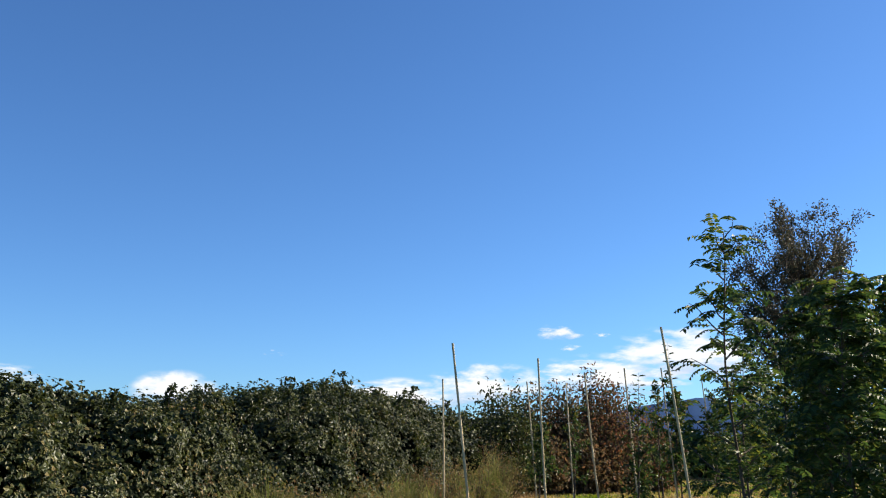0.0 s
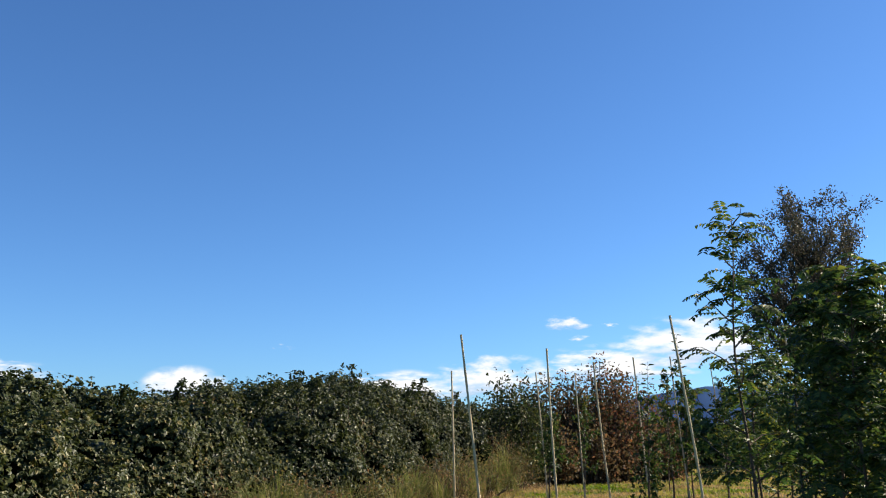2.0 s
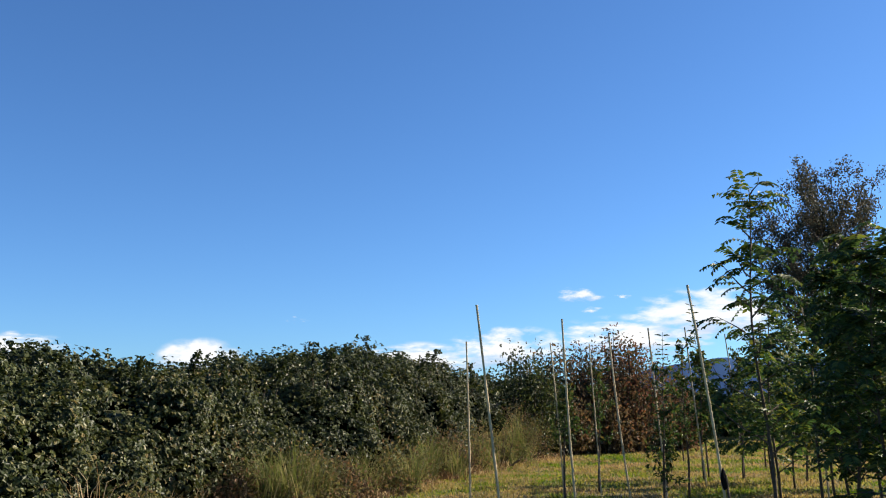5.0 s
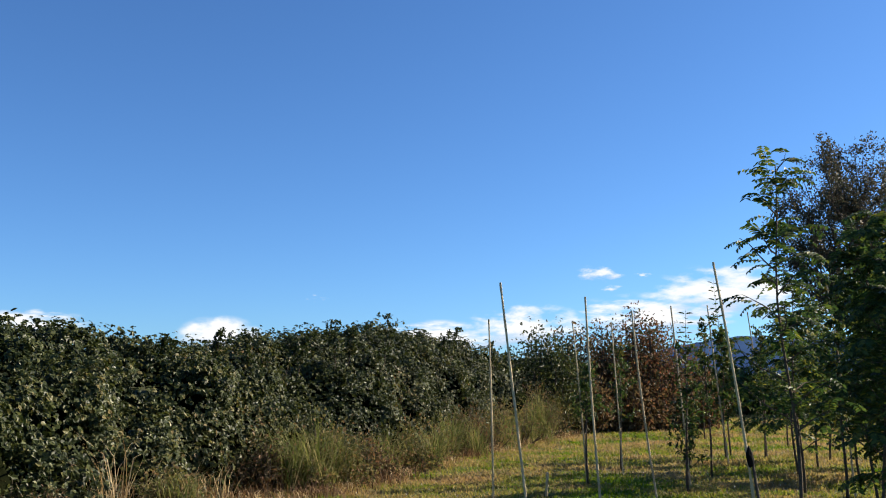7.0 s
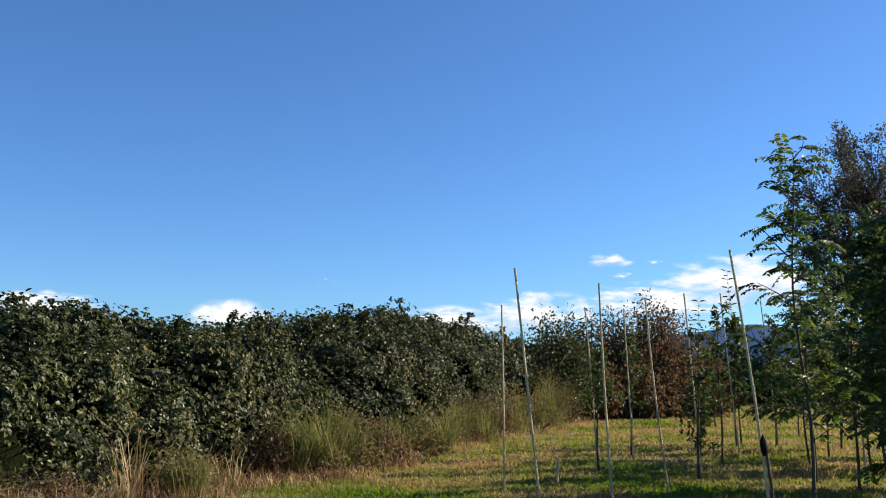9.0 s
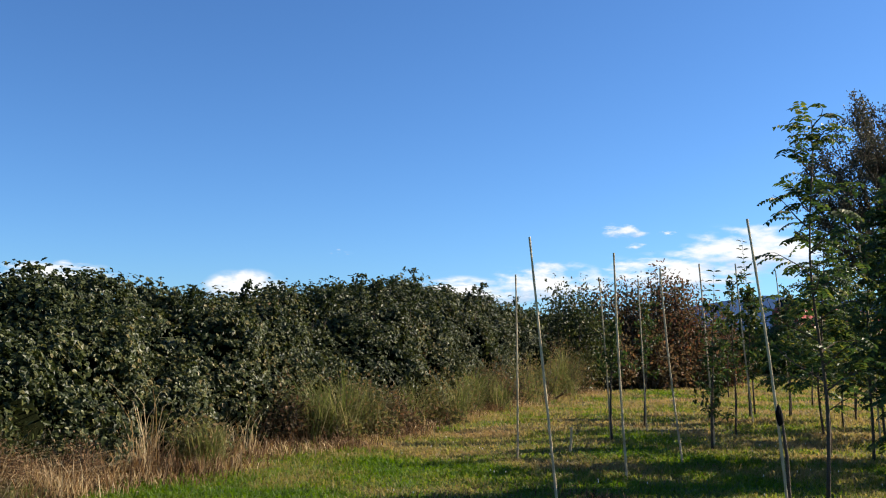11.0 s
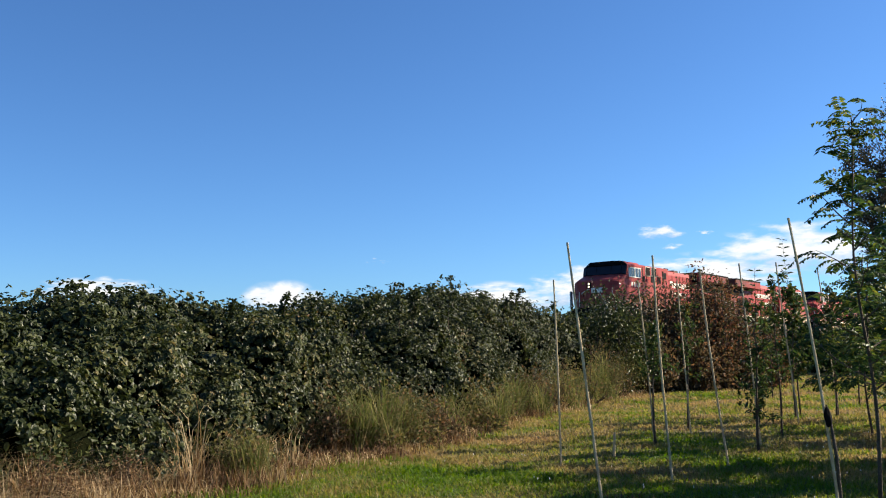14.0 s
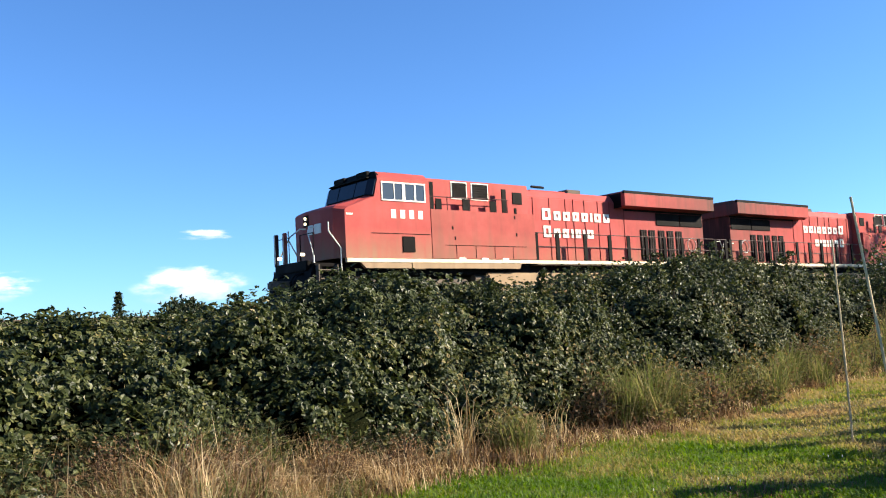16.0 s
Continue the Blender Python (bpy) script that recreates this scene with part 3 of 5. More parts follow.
for i, (x, y, r, h, n) in enumerate([(-1.75, 16.6, 0.7, 1.25, 1700), (-1.25, 17.6, 0.6, 1.0, 1500), (-0.5, 19.6, 0.65, 1.0, 1500), (0.25, 21.5, 0.65, 1.0, 1400), (1.2, 24.0, 0.8, 1.3, 1500), (1.9, 26.0, 0.9, 1.5, 1700), (2.9, 28.2, 0.9, 1.5, 1500),
                                    (3.7, 30.6, 1.0, 1.95, 1900), (4.5, 32.8, 0.95, 1.6, 1500), (6.0, 35.4, 0.9, 1.1, 1100), (-2.45, 15.2, 0.5, 0.95, 1100), (-1.75, 15.5, 0.4, 0.6, 900), (-1.15, 16.3, 0.4, 0.55, 800), (-0.75, 17.4, 0.4, 0.5, 800),
                                    (-3.2, 12.3, 0.35, 0.8, 900), (0.1, 19.5, 0.4, 0.5, 700), (8.0, 38.0, 1.0, 0.9, 1000)]):
    build_shrub("weedy_bush", x, y, r, r, h, n, 0.07, *(("umber", 500 + i, "low withered brown bush before the brambles") if i % 3 == 1 else ("olive", 500 + i, "low olive and brown weedy bush before the brambles")), "weeds")

for i in range(16):
    w = RAIL_P + RU * (-17.5 + i * 0.75) + RN * rs.uniform(-2.9, -2.2)
    build_shrub("bank_shrub", w.x, w.y, 0.75, 0.6, rs.uniform(0.34, 0.48), 1300, 0.09, "bramble", 540 + i, "dark green scrub on the shoulder of the railway bank", "shrub", z=2.02)
for i, (x, y, r, h, n) in enumerate([(-5.65, 7.45, 0.28, 1.0, 1100), (-5.25, 8.1, 0.3, 0.98, 1200), (-5.0, 8.6, 0.25, 0.85, 900), (-4.35, 9.3, 0.25, 0.7, 800), (-3.9, 10.3, 0.2, 0.6, 600), (-5.9, 7.0, 0.22, 0.85, 700)]):
    build_shrub("brown_weed_bush", x, y, r * 1.1, r * 1.1, h, n * 2, 0.03, "weed", 560 + i, "withered brown seed-headed weed standing in dry grass", "weeds")

for i, (x, y, r, h, n) in enumerate([(-4.7, 9.9, 0.4, 0.85, 1300), (-4.35, 10.7, 0.4, 0.8, 1300), (-4.0, 11.6, 0.35, 0.7, 1000), (-5.2, 9.2, 0.4, 0.9, 1300), (-5.7, 8.4, 0.35, 0.8, 1000)]):
    build_shrub("bramble_sprawl", x, y, r, r, h, n, 0.06, "bramble", 580 + i, "low bramble sprawling out into the dry grass", "bramble")

rg = random.Random(8)
dry, brown, green = [], [], []
for i in range(430):
    v = seg[2] + 0.3 + i * 0.034
    b, nb = on_base(v), base_normal(v)
    room = np.interp(v, seg, INSET)
    o = rg.uniform(-0.45 if v < 20.4 else -0.2, room + 0.5)
    far = max(0.0, (v - seg[4] + 0.5) / 3.2)
    if rg.random() < far or (v < 18.3 and rg.random() < 0.8):
        continue
    h = rg.choice((0.25, 0.38, 0.52, 0.66, 0.85)) * rg.uniform(0.8, 1.25) + 0.5 * max(0, o)
    k = rg.random()
    if v > 19.4:
        h, k = h * 0.66, k * 0.8
    elif v > 17.6:
        h = h * 1.08
    (dry if k < 0.40 else brown if k < 0.70 else green).append((b[0] + nb[0] * o, b[1] + nb[1] * o, rg.uniform(0.1, 0.22), h, 150))
build_tall_grass("dry_grass_tuft", dry, "straw", "pale dry straw-coloured grass tuft at the thicket's foot", "dry grass", 41, 0.009, 1.7)
build_tall_grass("brown_weed_tuft", brown, "weed", "withered brown weeds at the thicket's foot", "weeds", 45, 0.012, 1.8)
build_tall_grass("green_grass_tuft", green, "reed", "ragged green grass tuft at the thicket's foot", "grass tuft", 46, 0.010, 1.7)
dry, brown = [], []
for i in range(200):
    v = seg[4] + 1.6 + i * 0.15
    b, nb = on_base(v), base_normal(v)
    out = 0.35 + 0.55 * math.exp(-((v - 28.0) / 2.4) ** 2)
    o = rg.uniform(-out, np.interp(v, seg, INSET) + 0.4)
    (dry if rg.random() < 0.35 else brown).append((b[0] + nb[0] * o, b[1] + nb[1] * o, 0.22, rg.uniform(0.08, 0.34) + 0.6 * max(0, o), 100))
build_tall_grass("dry_fringe_tuft", dry, "straw", "low dry grass fringe between the lawn and the brambles", "dry grass", 42)
build_tall_grass("brown_fringe_tuft", brown, "weed", "low withered weeds between the lawn and the brambles", "weeds", 47, 0.014)
tall = []
for x, y, n, h in ((-1.95, 16.1, 8, 1.05), (-1.6, 17.0, 7, 1.0), (-0.9, 18.6, 5, 0.8), (-0.2, 20.2, 6, 0.8), (0.75, 23.0, 6, 0.95), (1.3, 24.6, 5, 0.9), (2.1, 27.0, 4, 0.95), (-5.2, 8.6, 4, 0.8), (-6.0, 7.1, 4, 0.8), (-3.1, 12.2, 3, 0.5), (2.9, 28.8, 4, 1.0), (3.6, 30.3, 6, 1.45)):
    for _ in range(n):
        tall.append((x + rg.gauss(0, 0.35), y + rg.gauss(0, 0.4), rg.uniform(0.06, 0.14), h * rg.uniform(0.8, 1.55), 170))
build_tall_grass("tall_grass_tuft", tall, "reed", "tall green and straw grass growing out of the brambles", "tall grass", 43, 0.012)
build_tall_grass("dry_stalk_tuft", [(-3.55, 11.35, 0.10, 1.4, 45), (-3.6, 11.3, 0.12, 0.75, 50), (-5.0, 8.3, 0.15, 1.1, 50), (-0.95, 18.4, 0.2, 1.0, 70), (-2.0, 16.4, 0.12, 0.9, 50)],
                 "straw", "tall thin dry stalks standing before the brambles", "dry grass", 44, 0.008)


# ---------------------------------------------------------------- stakes and young trees
def build_stake(x, y, h, r, lean_x, lean_y, seed):
    rng = np.random.default_rng(seed)
    top = empty("garden_stake", pose(x, y, 0))
    tagged(top, "thin upright bamboo stake pushed into the lawn", "stake", "nursery stakes")
    z = np.linspace(-0.1, h, 15)
    bow = rng.uniform(-0.03, 0.03)
    pts = np.c_[lean_x * z + bow * np.sin(z / h * np.pi), lean_y * z, z]
    rad = r * (1 - 0.25 * z / h) * np.where(np.arange(15) % 2 == 0, 1.12, 0.97)
    v, f = tube(pts, rad, 8)
    mesh_object("cane", v, f, "cane", top)
    return top


def limb_points(p, d, ln, rng, bend=0.25, n=5, sag=0.0):
    pts, q, w = [np.array(p)], np.array(p, float), unit(np.array(d, float))
    for i in range(n):
        w = unit(w + rng.normal(0, bend, 3) * 0.5 + [0, 0, -sag])
        q = q + w * ln / n
        pts.append(q)
    return pts


def build_locust(x, y, h, seed, spread=0.9, start=0.28, limbs=16, mat="locust", leaf=0.06, lean=0.0, parent_label=None, bare=0.1, stalk_length=(0.20, 0.36), pairs=7):
    """A young tree with feathered compound leaves."""
    rng = np.random.default_rng(seed)
    top = empty("young_locust_tree", pose(x, y, 0))
    tagged(top, parent_label or "young nursery tree with drooping green compound leaves", "tree", "young leafy trees")
    pts = [np.array([lean * z + 0.05 * math.sin(z * 2 + seed), 0.04 * math.sin(z * 1.6 + seed * 2), z]) for z in np.linspace(-0.05, h, 12)]
    v, f = tube(pts, np.linspace(0.024, 0.005, 12), 7)
    mesh_object("trunk", v, f, "bark", top, "", True)
    pieces, lp, lw, lu, lsz = [], [], [], [], []
    for i in range(limbs):
        t = start + (1 - start) * (i + rng.random()) / limbs
        k = min(int(t * 11), 10)
        root = pts[k] * (1 - (t * 11 - k)) + pts[k + 1] * (t * 11 - k)
        a = i * 2.4 + rng.uniform(-0.5, 0.5)
        ln = spread * (1.05 - 0.75 * (t - start) / (1 - start)) * rng.uniform(0.6, 1.15)
        d = np.array([math.cos(a), math.sin(a), rng.uniform(0.35, 0.9)])
        lb = limb_points(root, d, ln, rng, 0.3, 6)
        pieces.append(tube(lb, np.linspace(0.011, 0.003, 7), 5))
        for j in range(1, 7):
            for _ in range(2):
                if rng.random() < bare:
                    continue
                # a compound leaf: paired leaflets along a drooping stalk
                b = rng.uniform(0, 2 * np.pi)
                s = np.array([math.cos(b), math.sin(b), rng.uniform(-0.1, 0.5)]) * 0.8 + unit(lb[j] - lb[j - 1]) * 0.7
                stalk = limb_points(lb[j], s, rng.uniform(*stalk_length), rng, 0.15, pairs, 0.16)
                pieces.append(tube(stalk[::3], np.linspace(0.0025, 0.001, len(stalk[::3])), 3))
                for m in range(1, pairs + 1):
                    w = unit(stalk[m] - stalk[m - 1])
                    sd = unit(np.cross(w, [0.05, 0, 1]))
                    up = np.cross(sd, w)
                    for g in (-1, 1):
                        lp.append(stalk[m]), lw.append(sd * g + w * 0.35 + [0, 0, -0.25]), lu.append(up + rng.normal(0, 0.25, 3)), lsz.append(leaf * rng.uniform(0.75, 1.25))
    v, f = merge(pieces)
    mesh_object("branchwork", v, f, "bark", top)
    lsz = np.array(lsz)
    v, f = leaflets(np.array(lp), np.array(lw), np.array(lu), lsz, lsz * 0.5)
    mesh_object("crown", v, f, mat, top)
    return top


def build_sapling(x, y, h, seed, clear=0.9, spread=0.35, count=260, leaf=0.06, mat="sapling", label="slim young nursery tree with sparse small leaves", lean=0.0):
    rng = np.random.default_rng(seed)
    top = empty("sapling", pose(x, y, 0))
    tagged(top, label, "sapling", "young saplings")
    pts = [np.array([lean * z + 0.03 * math.sin(z * 2.2 + seed), 0.03 * math.sin(z * 1.7 + seed), z]) for z in np.linspace(-0.05, h, 10)]
    v, f = tube(pts, np.linspace(0.024, 0.004, 10), 6)
    mesh_object("trunk", v, f, "bark", top, "", True)
    pieces, lp, lw = [], [], []
    nl = 14
    for i in range(nl):
        t = (clear + (h - clear) * (i + rng.random()) / nl) / h
        t = min(t, 0.97)
        k = min(int(t * 9), 8)
        root = pts[k] * (1 - (t * 9 - k)) + pts[k + 1] * (t * 9 - k)
        a = i * 2.4 + rng.uniform(-0.4, 0.4)
        lb = limb_points(root, [math.cos(a), math.sin(a), rng.uniform(0.5, 1.4)], spread * (1.15 - 0.6 * i / nl) * rng.uniform(0.6, 1.2), rng, 0.3, 5)
        pieces.append(tube(lb, np.linspace(0.006, 0.002, 6), 4))
        for j in range(count // nl):
            q = rng.integers(1, 6)
            lp.append(lb[q] + rng.normal(0, 0.035, 3)), lw.append(rng.normal(0, 1, 3) + [0, 0, 0.2])
    v, f = merge(pieces)
    mesh_object("branchwork", v, f, "bark", top)
    n = len(lp)
    v, f = leaflets(np.array(lp), np.array(lw), rng.normal(0, 0.5, (n, 3)) + [0, 0, 0.9], leaf * rng.uniform(0.7, 1.3, n), leaf * 0.55 * np.ones(n))
    mesh_object("crown", v, f, mat, top)
    return top


def build_whip(x, y, h, seed, leaf, leader, clear, spread, count):
    """A young tree whose bare leader carries pairs of oval leaves up to its tip."""
    top = build_sapling(x, y, h - leader, seed, clear, spread, count, leaf * 0.8, "sapling", "upright young tree with oval leaves paired along its leader")
    rng = np.random.default_rng(seed + 1)
    z0 = h - leader - 0.4
    stem = limb_points((0.03 * math.sin(z0 * 2.2 + seed), 0, z0), (0.02, 0, 1), leader + 0.4, rng, 0.06, 12)
    v, f = tube(stem, np.linspace(0.007, 0.002, 13), 5)
    mesh_object("leader", v, f, "bark", top)
    lp, lw, lu = [], [], []
    n = int((leader + 0.4) / (leaf * 0.62))
    for i in range(n):
        q = stem[min(12, int(i / n * 12.99))] * 1.0
        q[2] = z0 + (leader + 0.4) * i / n
        for g in (-1, 1):
            a = rng.uniform(-0.5, 0.5) + (1.2 if i % 2 else 0)
            d = np.array([math.cos(a) * g, math.sin(a) * g, rng.uniform(0.05, 0.45)])
            lp.append(q + d * 0.01), lw.append(d), lu.append([0, -0.35, 1])
    m = len(lp)
    s = leaf * rng.uniform(0.8, 1.15, m)
    v, f = leaflets(np.array(lp), np.array(lw), np.array(lu), s, s * 0.55)
    mesh_object("leader_foliage", v, f, "sapling", top)


def build_far_tree(name, x, y, h, width, seed, mat, label, leaves=14000, leaf=0.2, bare=0.25, z0=0.0):
    """A large tree: tapered trunk, three orders of limbs, and small leaves in clumps with gaps."""
    rng = np.random.default_rng(seed)
    top = empty(name, pose(x, y, z0))
    tagged(top, label, "tree")
    trunk = limb_points((0, 0, -0.2), (0, 0, 1), h * 0.75, rng, 0.07, 8)
    v, f = tube(trunk, np.linspace(h * 0.018, h * 0.005, 9), 9)
    mesh_object("trunk", v, f, "bark", top, "", True)
    pieces, tips = [], []
    mid, rad = np.array([0, 0, h * (0.5 + 0.5 * bare)]), np.array([width / 2, width / 2, h * 0.5 * (1 - bare)])
    for i in range(60):
        d = unit(rng.normal(0, 1, 3) + [0, 0, 0.25])
        tip = mid + d * rad * rng.uniform(0.82, 1.0) * (1 + 0.08 * noise.noise((d[0] * 2.2 + seed, d[1] * 2.2, d[2] * 2.2)))
        z = max(0.12 * h, min(0.72 * h, tip[2] - 0.55 * math.hypot(tip[0], tip[1]) - 0.12 * h))
        k = min(int(z / (h * 0.75) * 8), 7)
        root = trunk[k]
        lb = [root + (tip - root) * t + np.array([0, 0, -0.10 * h * math.sin(t * math.pi)]) * (0.5 if tip[2] > mid[2] else 0.2) + rng.normal(0, 0.012 * h, 3) * math.sin(t * math.pi) for t in np.linspace(0, 1, 8)]
        pieces.append(tube(lb, np.linspace(h * 0.0055, h * 0.001, 8), 5))
        ln = np.linalg.norm(tip - root)
        for j in range(3, 8):
            for _ in range(2):
                tw = limb_points(lb[j], unit(lb[j] - lb[j - 1]) + rng.normal(0, 0.7, 3) + [0, 0, 0.3], ln * rng.uniform(0.12, 0.28), rng, 0.35, 4)
                pieces.append(tube(tw, np.linspace(h * 0.0015, h * 0.0006, 5), 4))
                tips += tw[1:]
    v, f = merge(pieces)
    mesh_object("branchwork", v, f, "bark", top)
    tips = np.array(tips)
    per = max(1, leaves // len(tips))
    c = np.repeat(tips, per, 0)
    p = c + rng.normal(0, width * 0.02, c.shape)
    n = len(p)
    v, f = leaflets(p, rng.normal(0, 1, (n, 3)), rng.normal(0, 1, (n, 3)) + [0, 0, 0.4], leaf * rng.uniform(0.6, 1.4, n), leaf * 0.7 * np.ones(n))
    mesh_object("crown", v, f, mat, top)
    return top


for i, (x, y, h, r, lx, ly) in enumerate([
        (1.07, 13.19, 2.61, 0.014, -0.014, 0), (1.12, 9.05, 2.66, 0.0135, -0.104, 0), (2.25, 11.48, 2.76, 0.015, -0.050, 0), (3.33, 13.06, 2.72, 0.015, -0.103, 0),
        (2.92, 7.95, 2.71, 0.0135, -0.114, 0), (2.91, 16.23, 2.81, 0.014, -0.066, 0), (3.97, 18.26, 2.94, 0.014, -0.048, 0), (4.63, 16.03, 3.05, 0.016, -0.070, 0),
        (6.65, 20.15, 3.43, 0.018, -0.091, 0), (8.52, 23.0, 3.52, 0.018, -0.083, 0), (6.6, 14.2, 3.2, 0.016, -0.07, 0)]):
    build_stake(x, y, h, r, lx, ly, i)
bm = bmesh.new()
bmesh.ops.create_cone(bm, cap_ends=True, segments=8, radius1=0.022, radius2=0.019, depth=0.5)
bmesh.ops.translate(bm, verts=bm.verts, vec=(0, 0, 0.14))
stub = part("short_peg", bm, "cane", None)
stub.matrix_world = pose(1.95, 14.28, 0, 0, 3, 0)
tagged(stub, "short cut-off wooden peg in the lawn", "peg")

for i, (x, y, h, cl, sp, n) in enumerate([
        (2.93, 16.2, 2.0, 1.05, 0.3, 300), (4.09, 18.9, 2.5, 1.0, 0.4, 300), (4.7, 16.3, 1.4, 0.5, 0.45, 320), (5.6, 18.0, 2.9, 0.9, 0.4, 420), 
        (8.17, 22.1, 3.1, 1.1, 0.5, 420), (7.52, 22.7, 2.8, 1.0, 0.45, 340), (9.29, 30.5, 3.0, 1.1, 0.5, 300), (10.44, 26.5, 3.2, 1.1, 0.6, 380), (12.24, 33.1, 3.2, 1.0, 0.6, 340), (10.3, 23.5, 3.3, 1.0, 0.6, 420), (6.3, 13.83, 3.2, 1.1, 0.5, 420)]):
    build_sapling(x, y, h, 60 + i, cl, sp, int(n * 1.6), 0.075)

build_whip(7.0, 21.4, 4.13, 91, 0.15, 1.25, 0.9, 0.55, 760)
build_whip(4.3, 14.96, 2.9, 92, 0.12, 0.6, 0.3, 0.45, 250)
build_whip(8.1, 21.9, 3.0, 93, 0.12, 0.4, 0.8, 0.5, 520)

# some of these stand out of view on the right, added to shade the lawn
for i, (x, y, h, sp, lim) in enumerate([
        (4.12, 10.1, 4.1, 0.9, 18), (5.0, 9.4, 3.4, 0.85, 24), (5.98, 14.66, 3.3, 0.7, 9), (6.6, 13.6, 3.3, 0.9, 20), (7.7, 16.33, 3.6, 1.0, 20), (5.7, 11.4, 3.5, 0.9, 22), (6.7, 11.9, 3.7, 1.0, 22),
        (6.0, 9.9, 3.5, 0.95, 22), (8.4, 14.0, 3.4, 1.0, 20), (9.4, 17.5, 3.6, 1.0, 18), (10.8, 19.5, 3.7, 1.1, 18), (10.5, 14.8, 3.4, 1.0, 16), (11.8, 17.4, 3.6, 1.1, 16),
        (8.2, 12.3, 3.3, 1.0, 16), (9.6, 13.7, 3.4, 1.0, 16), (6.6, 12.7, 3.1, 0.9, 14), (7.1, 17.6, 3.2, 0.9, 14), (8.3, 19.4, 3.4, 0.9, 14), (9.2, 20.9, 3.4, 0.9, 14)]):
    build_locust(x, y, h, 100 + i, sp, 0.2 if i else 0.26, lim + 4 if i else lim + 3, leaf=0.085 if i else 0.075, bare=0.18 if i else 0.45, lean=0 if i else -0.03)

def build_conifer(x, y, h, r, seed):
    """A slim conifer: whorls of drooping boughs that shorten towards the tip."""
    rng = np.random.default_rng(seed)
    top = empty("conifer", pose(x, y, 0))
    tagged(top, "dark slim conifer far beyond the brambles", "tree")
    v, f = tube([(0, 0, -0.1), (0, 0, h * 0.5), (0, 0, h)], [0.13, 0.08, 0.015], 7)
    mesh_object("trunk", v, f, "bark", top, "", True)
    pieces, lp, lw = [], [], []
    for z in np.arange(0.8, h, 0.32):
        for k in range(7):
            a = rng.uniform(0, 2 * np.pi)
            ln = r * (1.04 - z / h) * rng.uniform(0.35, 1.25) + 0.05
            d = np.array([math.cos(a), math.sin(a), 0])
            pts = [np.array([0, 0, z]) + d * ln * t + np.array([0, 0, 0.12 * ln - 0.4 * ln * t * t + 0.1 * ln * t ** 4]) for t in np.linspace(0, 1, 6)]
            pieces.append(tube(pts, np.linspace(0.02, 0.004, 6), 4))
            for p in pts[1:]:
                for _ in range(6):
                    lp.append(p + rng.normal(0, 0.05, 3)), lw.append(d + rng.normal(0, 0.7, 3))
    v, f = merge(pieces)
    mesh_object("branchwork", v, f, "bark", top)
    n = len(lp)
    v, f = leaflets(np.array(lp), np.array(lw), rng.normal(0, 0.5, (n, 3)) + [0, 0, 0.8], rng.uniform(0.15, 0.3, n), np.full(n, 0.09))
    mesh_object("crown", v, f, "needle", top)


build_far_tree("tall_tree", 29.6, 62.4, 18.4, 10.4, 201, "poplar", "tall open-crowned dark tree with thinning leaves", 34000, 0.16, 0.4)
build_far_tree("brown_tree", 37.6, 61.4, 13.8, 10.5, 202, "rustcrown", "broad tree with brown autumn leaves", 10000, 0.32, 0.12)
build_far_tree("brown_tree", 48.0, 60.0, 12.1, 11.4, 203, "rustcrown", "broad tree with brown autumn leaves", 6000, 0.4, 0.12)
build_conifer(-53.7, 71.7, 7.0, 2.1, 204)
build_far_tree("round_tree", -54.3, 83.0, 6.7, 5.6, 205, "needle", "dark rounded tree far beyond the brambles", 6000, 0.4, 0.05)


def build_shoot(x, y, z, h, seed, spread=0.5):
    """An upright leafy bramble shoot that stands out of the crest."""
    rng = np.random.default_rng(seed)
    top = empty("bramble_shoot", pose(x, y, z - h))
    tagged(top, "upright leafy bramble shoot above the thicket", "bramble", "bramble shoots")
    stem = limb_points((0, 0, -0.4), (0.1, 0, 1), h + 0.4, rng, 0.25, 7)
    v, f = tube(stem, np.linspace(0.009, 0.003, 8), 5)
    mesh_object("stem", v, f, "bark", top)
    pieces, lp, lw = [], [], []
    for j in range(2, 8):
        for _ in range(3):
            a = rng.uniform(0, 2 * np.pi)
            tw = limb_points(stem[j], (math.cos(a), math.sin(a), 0.5), spread * h * rng.uniform(0.3, 0.8), rng, 0.3, 4)
            pieces.append(tube(tw, np.linspace(0.004, 0.002, 5), 4))
            for q in tw[1:]:
                for _ in range(3):
                    lp.append(q + rng.normal(0, 0.02, 3)), lw.append(rng.normal(0, 1, 3))
    v, f = merge(pieces)
    mesh_object("branchwork", v, f, "bark", top)
    n = len(lp)
    v, f = leaflets(np.array(lp), np.array(lw), rng.normal(0, 0.6, (n, 3)) + [0, 0, 0.8], 0.075 * rng.uniform(0.7, 1.3, n), 0.045 * np.ones(n))
    mesh_object("foliage", v, f, "bramble", top)


for i, (az, d, el, h) in enumerate([(-1.97, 20.1, 0.083, 0.75), (-4.97, 19.1, 0.073, 0.5), (-4.2, 19.4, 0.066, 0.35), (-7.2, 18.3, 0.063, 0.45), (-7.9, 18.0, 0.058, 0.35), (2.0, 23.5, 0.069, 0.6), (1.2, 23.0, 0.062, 0.4),
                                   (-12.1, 17.0, 0.062, 0.35), (-15.0, 16.2, 0.055, 0.3), (-10.3, 17.4, 0.058, 0.3), (-29.8, 12.2, 0.052, 0.45), (4.6, 28.0, 0.05, 0.4)]):
    a = radians(az)
    build_shoot(d * math.sin(a), d * math.cos(a), 1.6 + el * d, h, 400 + i)

